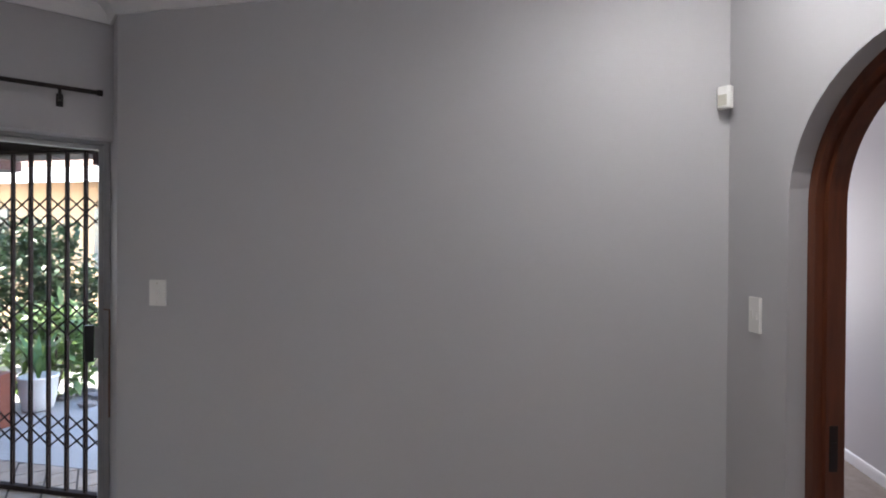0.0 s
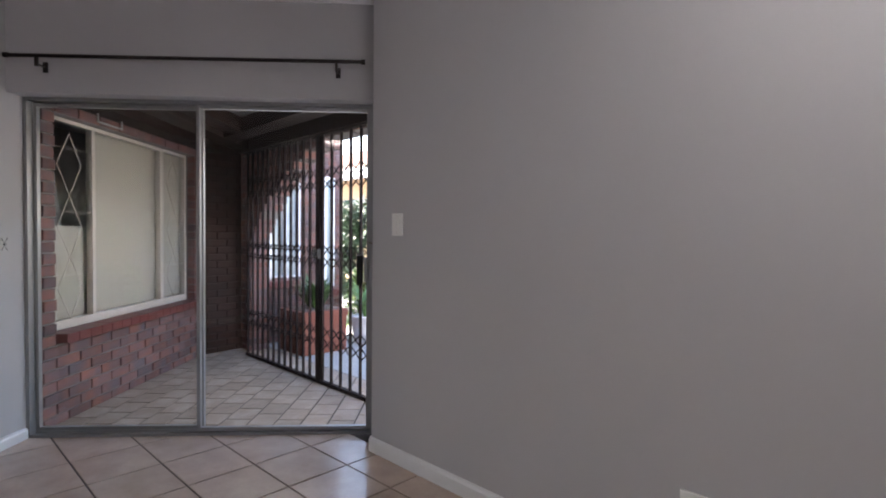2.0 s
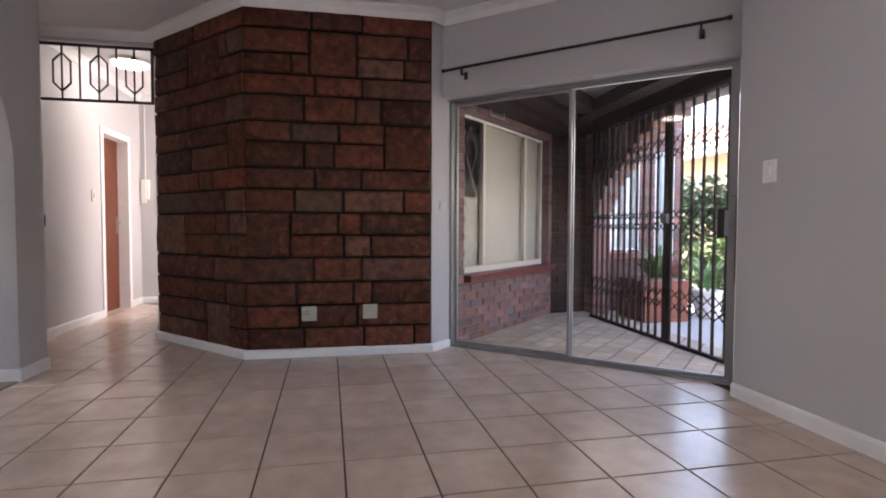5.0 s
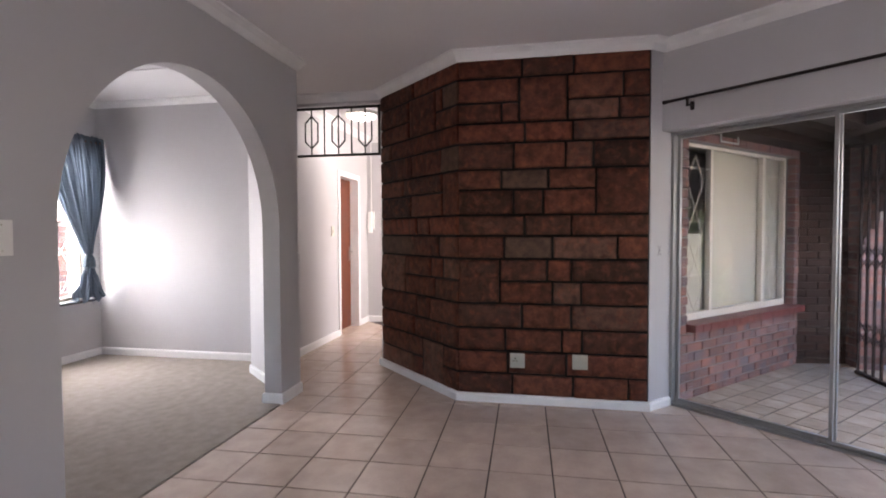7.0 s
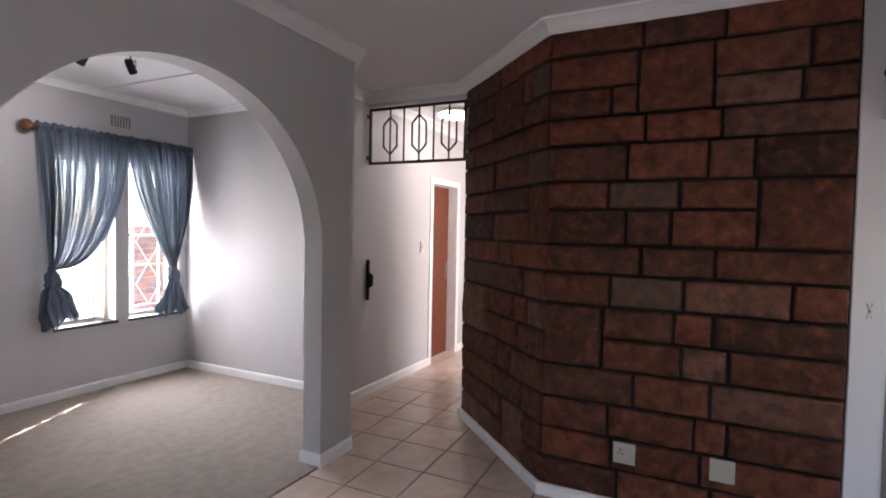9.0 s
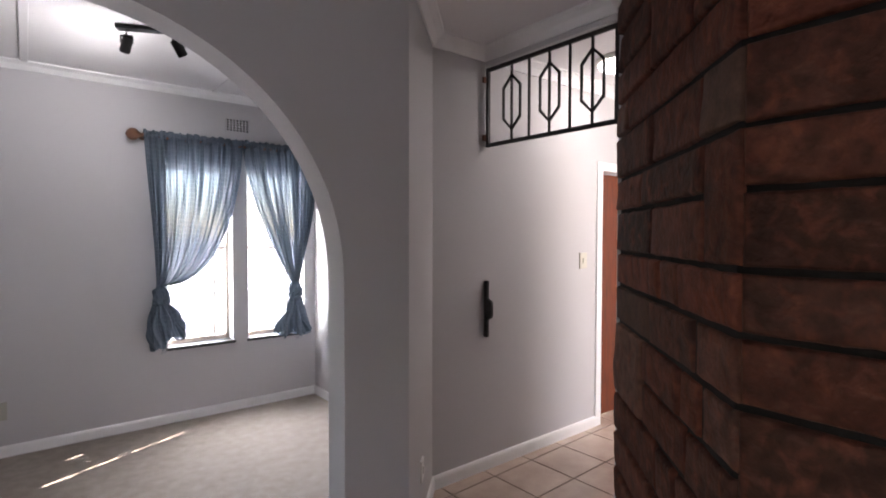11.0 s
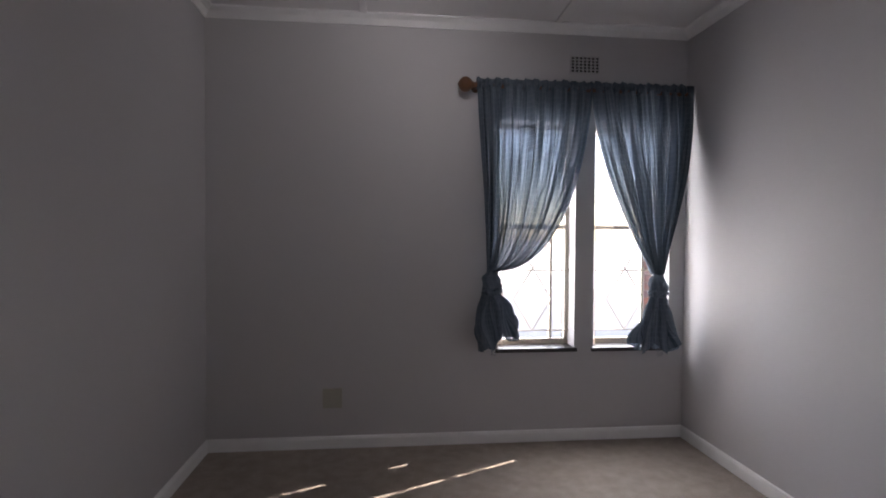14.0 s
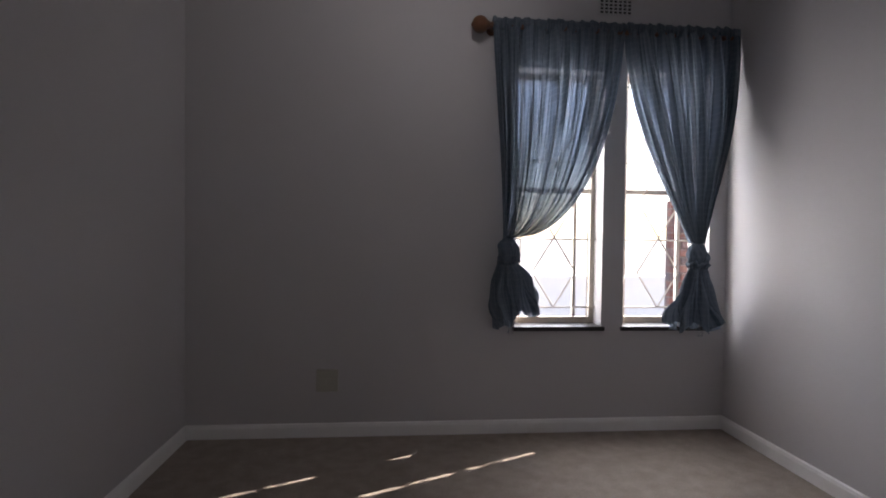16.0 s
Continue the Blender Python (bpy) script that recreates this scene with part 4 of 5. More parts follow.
def tied_curtain(xo, xi, xk, zk, outer, inner, seed, label):
    """xo, xi: outer and inner top edge; xk, zk: the knot; outer, inner: how each edge runs down to the knot."""
    rnd = random.Random(seed)
    y0 = POLE_Y + 0.012
    th = thing("tied_curtain", (xk, y0, zk - 0.4), label, "curtain", "pair of curtains")
    ztop = POLE_Z + 0.035
    rows, uvs, nj, ni = [], [], 150, 60
    ph = [rnd.uniform(0, 6.3) for _ in range(6)]
    for i in range(ni + 1):
        w = i / ni
        z = ztop + (zk + 0.075 - ztop) * w
        a = xo + (xk - xo) * outer(w)
        c = xi + (xk - xi) * inner(w)
        half = 0.032 if xi < xo else -0.032
        a, c = a + half * w ** 3, c - half * w ** 3
        line, luv = [], []
        for j in range(nj + 1):
            s = j / nj
            amp = (0.012 + 0.026 * math.sin(math.pi * min(1, w * 1.2)) + 0.012 * w) * (0.35 if w < 0.05 else 1)
            f = math.sin(s * 68 + ph[0] + 1.5 * math.sin(s * 9 + ph[1])) + 0.6 * math.sin(s * 31 + ph[2] + 2 * w) + 0.5 * math.sin(s * 131 + ph[3])
            x = a + (c - a) * s + 0.004 * math.sin(s * 90 + ph[4] + 3 * w)
            y = y0 + 0.004 + amp * f + 0.03 * math.sin(math.pi * s) * w * (1 - w) * 2
            sag = 0.06 * s * math.sin(math.pi * w) * (1 if xi < xo else 0.4)
            line.append((x, y, z - sag * w))
            luv.append((s * 1.6, z))
        rows.append(line)
        uvs.append(luv)
    b = bmesh.new()
    cloth(b, rows, uvs)
    part("drape", b, VOILE, th, smooth=True)
    # heading band over the pole
    rows, uvs = [], []
    for k in range(9):
        t = math.pi * 2 * k / 8
        line, luv = [], []
        for j in range(121):
            s = j / 120
            r = 0.027 + 0.005 * math.sin(s * 75 + ph[0]) + 0.003 * math.sin(s * 171 + ph[2])
            line.append((xo + (xi - xo) * s, POLE_Y + r * math.cos(t) * 0.9, POLE_Z + 0.010 + r * 1.25 * math.sin(t) + 0.004 * math.sin(s * 23 + ph[5])))
            luv.append((s * 1.6, k * 0.02))
        rows.append(line)
        uvs.append(luv)
    b = bmesh.new()
    cloth(b, rows, uvs)
    part("heading", b, VOILE, th, smooth=True)
    # knot: a wrapped lump, with the loop that crosses it
    for nm, zc, rx, rz, tilt in (("knot", zk, 0.056, 0.080, 0.25), ("knot_loop", zk - 0.045, 0.060, 0.034, -0.3)):
        rows, uvs = [], []
        for i in range(17):
            v = math.pi * (i + 0.15) / 16.3
            line, luv = [], []
            for j in range(40):
                u = 2 * math.pi * j / 40
                r = math.sin(v) * (1 + 0.12 * math.sin(5 * u + 4 * v + ph[1]) + 0.09 * math.sin(11 * u - 3 * v + ph[3]) + 0.05 * math.sin(19 * u + ph[4]))
                x, y, z = rx * r * math.cos(u), rx * 0.85 * r * math.sin(u), rz * math.cos(v) * (1 + 0.1 * math.sin(3 * u + ph[2]))
                line.append((xk + x + tilt * z * 0.4, y0 + 0.01 + y, zc + z))
                luv.append((j * 0.02, zc + z))
            rows.append(line)
            uvs.append(luv)
        b = bmesh.new()
        cloth(b, rows, uvs, True)
        part(nm, b, VOILE, th, smooth=True)
    # tail: gathered cloth that flares below the knot
    rows, uvs = [], []
    lean = 0.05 * (1 if seed == 1 else -0.3)
    for i in range(25):
        w = i / 24
        line, luv = [], []
        for j in range(110):
            u = 2 * math.pi * j / 110
            fold = 1 + (0.14 + 0.20 * w) * math.sin(7 * u + ph[0] + 3 * w) + 0.14 * math.sin(13 * u + ph[1] - 4 * w) + 0.08 * math.sin(23 * u + ph[2] + 5 * w) + 0.10 * math.sin(2 * u + 9 * w + ph[3])
            spread = 0.042 + (0.056 * math.sin(min(1, w * 2.2) * math.pi / 2) if seed == 1 else 0.085 * w)
            x, y = spread * fold * math.cos(u), spread * 0.62 * fold * math.sin(u)
            drop = (0.295 if seed == 1 else 0.335) * w + 0.03 * w * math.sin(5 * u + ph[5]) + (0.05 * w * math.cos(u) if seed == 1 else 0)
            line.append((xk + x - lean * w, max(SOUTH + 0.03, y0 + 0.012 + y), zk - 0.06 - drop))
            luv.append((j * 0.02, -drop))
        rows.append(line)
        uvs.append(luv)
    b = bmesh.new()
    cloth(b, rows, uvs, True)
    part("tail", b, VOILE, th, smooth=True)
    b = bmesh.new()
    for k in range(5):
        x = xk + rnd.uniform(-0.02, 0.02)
        z = zk - 0.37
        for q in range(4):
            rod(b, (x, y0 + 0.05, z), (x + rnd.uniform(-0.006, 0.006), y0 + 0.05, z - 0.02), 0.0008, 4)
            z -= 0.019
    part("loose_threads", b, VOILE, th)


tied_curtain(-3.295, -4.03, -3.395, 1.05, lambda w: w ** 1.3, lambda w: 0.08 * w + 0.92 * (1 - math.sqrt(max(0.0, 1 - w * w))), 1, "sheer blue-grey striped curtain tied in a knot at the window")
tied_curtain(-4.71, -4.035, -4.485, 1.03, lambda w: w ** 1.8, lambda w: w ** 1.6, 2, "sheer blue-grey checked curtain tied in a knot near the corner")


# ---- bedroom spot rail ----
def spot_rail(p, q):
    p, q = Vector((*p, H)), Vector((*q, H))
    d = (q - p).normalized()
    M = frame_at(p.x, p.y, d.x, d.y, H)
    th = thing("ceiling_spotlight", p, "black ceiling bar with two small spotlights", "spotlight")
    b = bmesh.new()
    box(b, (-0.03, -0.03, -0.022), (0.34, 0.03, 0.0), 0.003)
    part("bar", b, BLACK, th, M=M)
    for u, rx, ry in ((0.02, 25, 24), (0.29, 22, -26)):
        b = bmesh.new()
        rod(b, (u, 0, -0.02), (u, 0, -0.06), 0.005, 8)
        for s in (-1, 1):
            box(b, (u + s * 0.030 - 0.002, -0.008, -0.10), (u + s * 0.030 + 0.002, 0.008, -0.055))
        box(b, (u - 0.032, -0.008, -0.060), (u + 0.032, 0.008, -0.055))
        part("yoke", b, BLACK, th, M=M)
        b = bmesh.new()
        lathe(b, [(0.020, 0.045), (0.027, 0.040), (0.028, -0.045), (0.024, -0.052), (0.023, -0.030), (0.004, -0.028)], (0, 0, 0), 20)
        part("spot_head", b, BLACK, th, M=M @ pose(u, 0, -0.10, rx, ry, 0), smooth=False)


spot_rail((-3.03, -3.84), (-3.32, -3.70))

# ---- patio outside the sliding door ----
GY = 2.65                      # plane of the gate
PZ = -0.03                     # paving level
bm = bmesh.new()
box(bm, (-5.94, 0.55, PZ - 0.12), (-2.2, 3.0, PZ - 0.006))
structure("patio_base", bm, PAVEJOINT, "sandy bed between the patio pavers", "paving")

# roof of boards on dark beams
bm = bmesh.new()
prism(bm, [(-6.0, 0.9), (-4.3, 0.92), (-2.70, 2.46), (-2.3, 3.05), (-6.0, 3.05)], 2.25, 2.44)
structure("patio_ceiling", bm, BOARD, "pale boards with shade in their colour between dark roof beams over the patio", "ceiling")


def beam(p, q, w=0.10, z0=2.16, z1=2.26):
    d = Vector(q) - Vector(p)
    M = frame_at(p[0], p[1], d.x, d.y)
    b = bmesh.new()
    box(b, (0, -w / 2, z0), (d.length, w / 2, z1), 0.006)
    tagged(part("roof_beam", b, DARKWOOD, M=M), "dark stained timber roof beam over the patio", "beam", "patio roof beams")


for p, q, w, z0 in (((-4.23, 0.97), (-5.66, 2.40), 0.20, 2.10), ((-4.02, 1.20), (-5.40, 2.58), 0.18, 2.13), ((-3.83, 1.40), (-4.58, 2.15), 0.16, 2.13), ((-5.55, 2.66), (-2.45, 2.66), 0.12, 2.11),
                    ((-4.20, 0.90), (-2.72, 2.42), 0.10, 2.11), ((-5.20, 2.26), (-2.95, 2.26), 0.18, 2.13)):
    beam(p, q, w, z0)


def brick_wall(name, M, outline_left, outline_right, z0, z1, material, label, thick=0.11, course=0.078, length=0.225, skip=None, core=True, joint=0.011, limit=300):
    """Courses of bricks along local x between two edges that may change with height; the face looks along local -y."""
    b = bmesh.new()
    n = int(round((z1 - z0) / course))
    h = (z1 - z0) / n
    rnd = random.Random(len(name))
    meshes, placed = {}, []
    for k in range(n):
        za, zb = z0 + k * h, z0 + (k + 1) * h
        lo, hi = outline_left((za + zb) / 2), outline_right((za + zb) / 2)
        if hi - lo < 0.05:
            continue
        spans = [(lo, hi)]
        for u0, u1, q0, q1 in skip or ():
            if q0 < za + h / 2 < q1:
                spans = [p for a, c in spans for p in ((a, min(c, u0)), (max(a, u1), c)) if p[1] > p[0]]
        for s0, s1 in spans:
            if s1 - s0 < 0.04:
                continue
            box(b, (s0 + 0.016, 0.008, za), (s1 - 0.016, thick, zb))
            x = s0 - (length / 2 if k % 2 else 0) + 0.0
            while x < s1 - 0.02:
                a, c = max(x, s0), min(x + length, s1)
                if c - a > 0.03:
                    placed.append((a + joint / 2, c - joint / 2, za + joint / 2, zb - joint / 2))
                x += length
    wall_ob = structure(name, b, SHADEJOINT if material is SHADEBRICK else JOINT, label, "wall", M=M)
    rest = bmesh.new()
    for i, (a, c, za, zb) in enumerate(placed):
        w = round(c - a, 3)
        key = (w, round(zb - za, 4))
        at = M @ Matrix.Translation(((a + c) / 2, rnd.uniform(-0.003, 0.003), (za + zb) / 2))
        if i < limit:
            if key not in meshes:
                q = bmesh.new()
                box(q, (-w / 2, -0.004, -(zb - za) / 2), (w / 2, thick * 0.6 if thick < 0.2 else thick + 0.004, (zb - za) / 2))
                bmesh.ops.bevel(q, geom=[e for e in q.edges if all(v.co.y < 0 for v in e.verts)], offset=0.004, segments=1, affect="EDGES")
                me = bpy.data.meshes.new("brick")
                q.to_mesh(me), q.free()
                me.materials.append(material)
                meshes[key] = me
            ob = new("brick", meshes[key])
            ob.matrix_basis = at
            ob.parent = wall_ob
        else:
            box(rest, (a, -0.004, za), (c, thick * 0.6, zb))
    if len(placed) > limit:
        tagged(part("brickwork", rest, material, wall_ob, M=M), kind="stuff")
    else:
        rest.free()
    return wall_ob


# window wall, square to the sliding door
PW = (0.105, 1.985, 0.575, 2.06)
brick_wall("wall_patio_window", PATIO, lambda z: -0.24, lambda z: 2.10, PZ - 0.02, 2.36, BRICK, "mottled red and grey face-brick wall under a wide window", skip=[(PW[0], PW[1], 0.535, 2.06)])
brick_wall("wall_patio_end", frame_at(-5.745, 2.235, -0.06, 0.50), lambda z: 0.0, lambda z: 0.52, PZ - 0.02, 2.36, SHADEBRICK, "brown brick wall at the end of the patio, its shade put into the colour")


def patio_window():
    u0, u1, z0, z1 = PW
    th = thing("window_3", PATIO @ Vector(((u0 + u1) / 2, 0.08, z0)), "wide cream-framed window with a closed beige blind", "window", kind="structure")
    b = bmesh.new()
    s = 0.036
    for a, c in (((u0, 0.082, z0), (u0 + s, 0.13, z1)), ((u1 - s, 0.082, z0), (u1, 0.13, z1)), ((u0 + s, 0.082, z0), (u1 - s, 0.13, z0 + 0.06)), ((u0 + s, 0.082, z1 - s), (u1 - s, 0.13, z1)),
                 ((0.580, 0.082, z0 + 0.06), (0.615, 0.13, z1 - s)), ((1.505, 0.082, z0 + 0.06), (1.555, 0.13, z1 - s))):
        box(b, a, c, 0.004)
    part("window_frame", b, WINPAINT, th, M=PATIO)
    for a, c in ((u0 + s, 0.580), (0.615, 1.505), (1.555, u1 - s)):
        pane_of("pane", (a, 0.102, z0 + 0.06), (c, 0.106, z1 - s), th, -1, "", PATIO)
    b = bmesh.new()
    box(b, (0.60, 0.14, z0), (1.535, 0.144, z1), 0.001)
    part("roller_blind", b, BLIND, th, "closed beige roller blind", M=PATIO)
    b = bmesh.new()
    box(b, (1.545, 0.15, z0), (u1, 0.154, z1), 0.001)
    box(b, (u0, 0.15, z0), (0.58, 0.154, 1.30), 0.001)
    part("net_curtain", b, BLIND, th, "pale net curtain", M=PATIO)
    for a, c in ((u0 + s, 0.580), (1.555, u1 - s)):
        b = bmesh.new()
        m, yb = (a + c) / 2, 0.095
        z = z0 + 0.06
        while z < z1 - 0.2:
            for sx in (-1, 1):
                rod(b, (m, yb, z), (m + sx * 0.12, yb, z + 0.22), 0.003, 6)
                rod(b, (m + sx * 0.12, yb, z + 0.22), (m, yb, z + 0.44), 0.003, 6)
            z += 0.44
        for zz in (0.95, 1.4, 1.85):
            rod(b, (a, yb, zz), (c, yb, zz), 0.003, 6)
        part("burglar_bars", b, WINPAINT, th, "cream diamond burglar bars", M=PATIO)
    for k in range(17):
        a = 0.10 + k * 0.1165
        b = bmesh.new()
        box(b, (a, -0.075, 0.512), (a + 0.112, 0.08, 0.574), 0.006)
        ob = part("sill_tile", b, SILLRED, th, M=PATIO)


patio_window()

# room behind the patio window
bm = bmesh.new()
for a, c in (((-0.3, 0.9, -0.1), (2.15, 1.0, 2.4)), ((-0.3, 0.12, 2.2), (2.15, 1.0, 2.36)), ((-0.3, 0.12, -0.1), (2.15, 1.0, 0.0)), ((-0.35, 0.12, -0.1), (-0.25, 1.0, 2.36)), ((2.10, 0.12, -0.1), (2.20, 1.0, 2.36))):
    box(bm, a, c)
structure("wall_behind_window", bm, PAINT, "dim wall of the room behind the patio window", "wall", M=PATIO)


def arch_edge(z):
    """Left edge of the stepped brick arch at a height."""
    if z < 1.17:
        return -5.57
    return -3.72 - math.sqrt(max(0.0, 2.291 ** 2 - (z + 0.182) ** 2)) if z < 2.10 else -3.72


AX = frame_at(0, GY + 0.10, 1, 0)
brick_wall("wall_patio_arch_west", AX, lambda z: -5.90, lambda z: min(arch_edge(z), -3.72) if z < 2.10 else -3.72, PZ - 0.02, 2.50, BRICK, "dark brown brick pier and stepped arch at the patio entrance", thick=0.20)
brick_wall("wall_patio_arch_east", AX, lambda z: -7.44 - arch_edge(z) if z < 2.10 else -3.72, lambda z: -2.02, PZ - 0.02, 2.50, BRICK, "dark brown brick pier and stepped arch at the patio entrance", thick=0.20)


def trellis_gate():
    x0, xm, x1, z0, z1 = -5.44, -4.005, -2.70, PZ + 0.015, 2.10
    th = thing("trellis_gate", (xm, GY, PZ), "closed dark brown folding security gate with lattice bands", "security gate")
    b = bmesh.new()
    box(b, (x0, GY - 0.02, PZ), (x1, GY + 0.02, PZ + 0.03), 0.003)
    part("floor_track", b, GATEPAINT, th)
    b = bmesh.new()
    box(b, (x0, GY - 0.025, z1), (x1, GY + 0.025, z1 + 0.045), 0.003)
    part("head_track", b, GATEPAINT, th)
    b = bmesh.new()
    box(b, (xm - 0.034, GY - 0.022, z0), (xm + 0.034, GY + 0.022, z1), 0.004)
    part("lock_post", b, GATEPAINT, th)
    b = bmesh.new()
    box(b, (xm - 0.03, GY - 0.055, 1.05), (xm + 0.05, GY - 0.02, 1.13), 0.005)
    rod(b, (xm + 0.01, GY - 0.055, 1.09), (xm + 0.01, GY - 0.075, 1.09), 0.014)
    part("lock", b, BLACK, th)
    up = bmesh.new()
    box(up, (-0.0085, -0.010, z0), (0.0085, 0.010, z1))
    first = part("upright", up, GATEPAINT, th)
    halves = [[x0 + 0.02 + k * (xm - 0.045 - x0 - 0.02) / 12 for k in range(13)], [xm + 0.05 + k * (x1 - xm - 0.07) / 9 for k in range(10)]]
    xs = halves[0] + halves[1]
    first.location = (0, 0, 0)
    inv = first.matrix_parent_inverse.copy()
    first.matrix_basis = Matrix.Translation((xs[0], GY, 0))
    for x in xs[1:]:
        o = new("upright", first.data)
        o.parent, o.matrix_parent_inverse = th, inv
        o.matrix_basis = Matrix.Translation((x, GY, 0))
    for half in halves:
        for zc in (0.36, 1.06, 1.72):
            b = bmesh.new()
            for xa, xb in zip(half, half[1:]):
                for za in (zc - 0.105, zc):
                    rod(b, (xa, GY - 0.010, za), (xb, GY - 0.010, za + 0.105), 0.0055, 5)
                    rod(b, (xa, GY + 0.010, za + 0.105), (xb, GY + 0.010, za), 0.0055, 5)
            part("lattice_band", b, GATEPAINT, th)


trellis_gate()


def wall_bracket():
    th = thing("wall_bracket", PATIO @ Vector((0.55, -0.05, 2.2)), "thin metal pipe bracket under the patio beam", "bracket")
    b = bmesh.new()
    for p, q in (((0.35, -0.12, 2.14), (0.35, -0.12, 2.04)), ((0.35, -0.12, 2.04), (0.62, -0.12, 2.04)), ((0.62, -0.12, 2.04), (0.62, -0.12, 2.14))):
        rod(b, p, q, 0.007, 8)
    part("pipe", b, ALU, th, M=PATIO)


wall_bracket()

# ---- garden beyond the gate ----
bm = bmesh.new()
g = 300.0
vs = [bm.verts.new(p) for p in ((-g, -g, -0.14), (g, -g, -0.14), (g, g, -0.14), (-g, g, -0.14))]
bm.faces.new(vs)
structure("ground", bm, GROUND, "pale concrete ground around the house", "ground")
bm = bmesh.new()
prism(bm, [(-5.9, 2.9), (-1.2, 2.9), (-1.4, 5.2), (-4.6, 4.9), (-5.9, 4.0)], -0.139, PZ - 0.02)
structure("garden_path", bm, GROUND, "pale sunlit garden paving", "paving")

# neighbouring wing with windows
WING = frame_at(-5.95, 2.94, 0, 1)
brick_wall("wall_wing", WING, lambda z: 0.0, lambda z: 1.22, PZ - 0.10, 2.55, BRICK, "brick wing with two white windows", skip=[(0.21, 0.62, 0.70, 1.90), (0.85, 1.12, 0.55, 2.02)])
NETTING = mat("pale_net_behind_glass", (0.42, 0.47, 0.47), 0.3, vary=0.1, scale=7)


def wing_window(n, u0, u1, z0, z1):
    th = thing("window_%d" % n, WING @ Vector(((u0 + u1) / 2, 0.05, z0)), "white-framed window in the brick wing", "window", kind="structure")
    b = bmesh.new()
    w = 0.045
    for a, c in (((u0, 0.0, z0), (u0 + w, 0.08, z1)), ((u1 - w, 0.0, z0), (u1, 0.08, z1)), ((u0 + w, 0.0, z0), (u1 - w, 0.08, z0 + w)), ((u0 + w, 0.0, z1 - w), (u1 - w, 0.08, z1)), (((u0 + u1) / 2 - 0.02, 0.0, z0 + w), ((u0 + u1) / 2 + 0.02, 0.08, z1 - w))):
        box(b, a, c, 0.004)
    part("window_frame", b, TRIM, th, M=WING)
    b = bmesh.new()
    box(b, (u0 + w, 0.05, z0 + w), (u1 - w, 0.056, z1 - w))
    part("pane", b, NETTING, th, "pale net behind glass", M=WING)
    b = bmesh.new()
    box(b, (u0 - 0.05, -0.07, z0 - 0.09), (u1 + 0.05, 0.05, z0 - 0.005), 0.01)
    part("window_sill", b, SILLRED, th, "red tiled sill", M=WING)


wing_window(4, 0.21, 0.62, 0.70, 1.90)
wing_window(5, 0.85, 1.12, 0.55, 2.02)


def leaf_blade(bm, base, tip, w, bend=0.25):
    base, tip = Vector(base), Vector(tip)
    side = (tip - base).cross(Vector((0, 0, 1)))
    side = side.normalized() * w if side.length > 1e-4 else Vector((w, 0, 0))
    mid = (base + tip) / 2 + Vector((0, 0, bend * (tip - base).length))
    q = [bm.verts.new(p) for p in (base - side * 0.5, base + side * 0.5, mid + side, tip, mid - side)]
    bm.faces.new((q[0], q[1], q[2], q[4])), bm.faces.new((q[4], q[2], q[3]))


def planter():
    x0, x1, y0, y1 = -5.58, -5.02, 3.08, 3.62
    th = thing("planter_box", ((x0 + x1) / 2, (y0 + y1) / 2, PZ), "square terracotta-red planter full of broad green leaves", "planter")
    b = bmesh.new()
    box(b, (x0, y0, PZ - 0.02), (x1, y1, 0.40), 0.012)
    box(b, (x0 - 0.015, y0 - 0.015, 0.34), (x1 + 0.015, y1 + 0.015, 0.42), 0.01)
    part("box", b, TERRA, th)
    b = bmesh.new()
    box(b, (x0 + 0.05, y0 + 0.05, 0.40), (x1 - 0.05, y1 - 0.05, 0.428))
    part("soil", b, SOIL, th)
    rnd = random.Random(5)
    for k in range(7):
        cx, cy = rnd.uniform(x0 + 0.15, x1 - 0.12), rnd.uniform(y0 + 0.12, y1 - 0.12)
        b = bmesh.new()
        for j in range(13):
            a, l = rnd.uniform(0, 6.3), rnd.uniform(0.20, 0.38)
            leaf_blade(b, (cx, cy, 0.42), (cx + l * 0.7 * math.cos(a), cy + l * 0.7 * math.sin(a), 0.46 + l * rnd.uniform(0.4, 1.0)), rnd.uniform(0.02, 0.04), 0.18)
        part("leaf_rosette", b, LEAF, th)


planter()


def leafy_bush(name, at, sx, sy, sz, n, size, material, label, seed, kind="", category="shrub", broad=0.22):
    rnd = random.Random(seed)
    th = thing(name, at, label, category, kind=kind)
    b = bmesh.new()
    for k in range(6):
        a = rnd.uniform(0, 6.3)
        rod(b, at, (at[0] + 0.5 * sx * math.cos(a), at[1] + 0.5 * sy * math.sin(a), at[2] + sz * rnd.uniform(0.5, 0.9)), 0.012, 5)
    part("stems", b, SOIL, th)
    b = bmesh.new()
    for k in range(n):
        u, v, r = rnd.uniform(0, 6.3), rnd.uniform(0.05, 1.0), rnd.uniform(0.55, 1.0) ** 0.5
        bulge = 1 + 0.25 * math.sin(3 * u + seed) + 0.2 * math.sin(7 * v * 3 + seed)
        p = Vector((at[0] + sx * r * bulge * math.cos(u) * math.sqrt(1 - (v * 0.95) ** 2), at[1] + sy * r * bulge * math.sin(u) * math.sqrt(1 - (v * 0.95) ** 2), at[2] + sz * v * r + 0.03))
        d = Vector((rnd.gauss(0, 1), rnd.gauss(0, 1), rnd.gauss(0.3, 0.7))).normalized() * size * rnd.uniform(0.6, 1.3)
        leaf_blade(b, p, p + d, size * broad, 0.1)
    part("foliage", b, material, th)


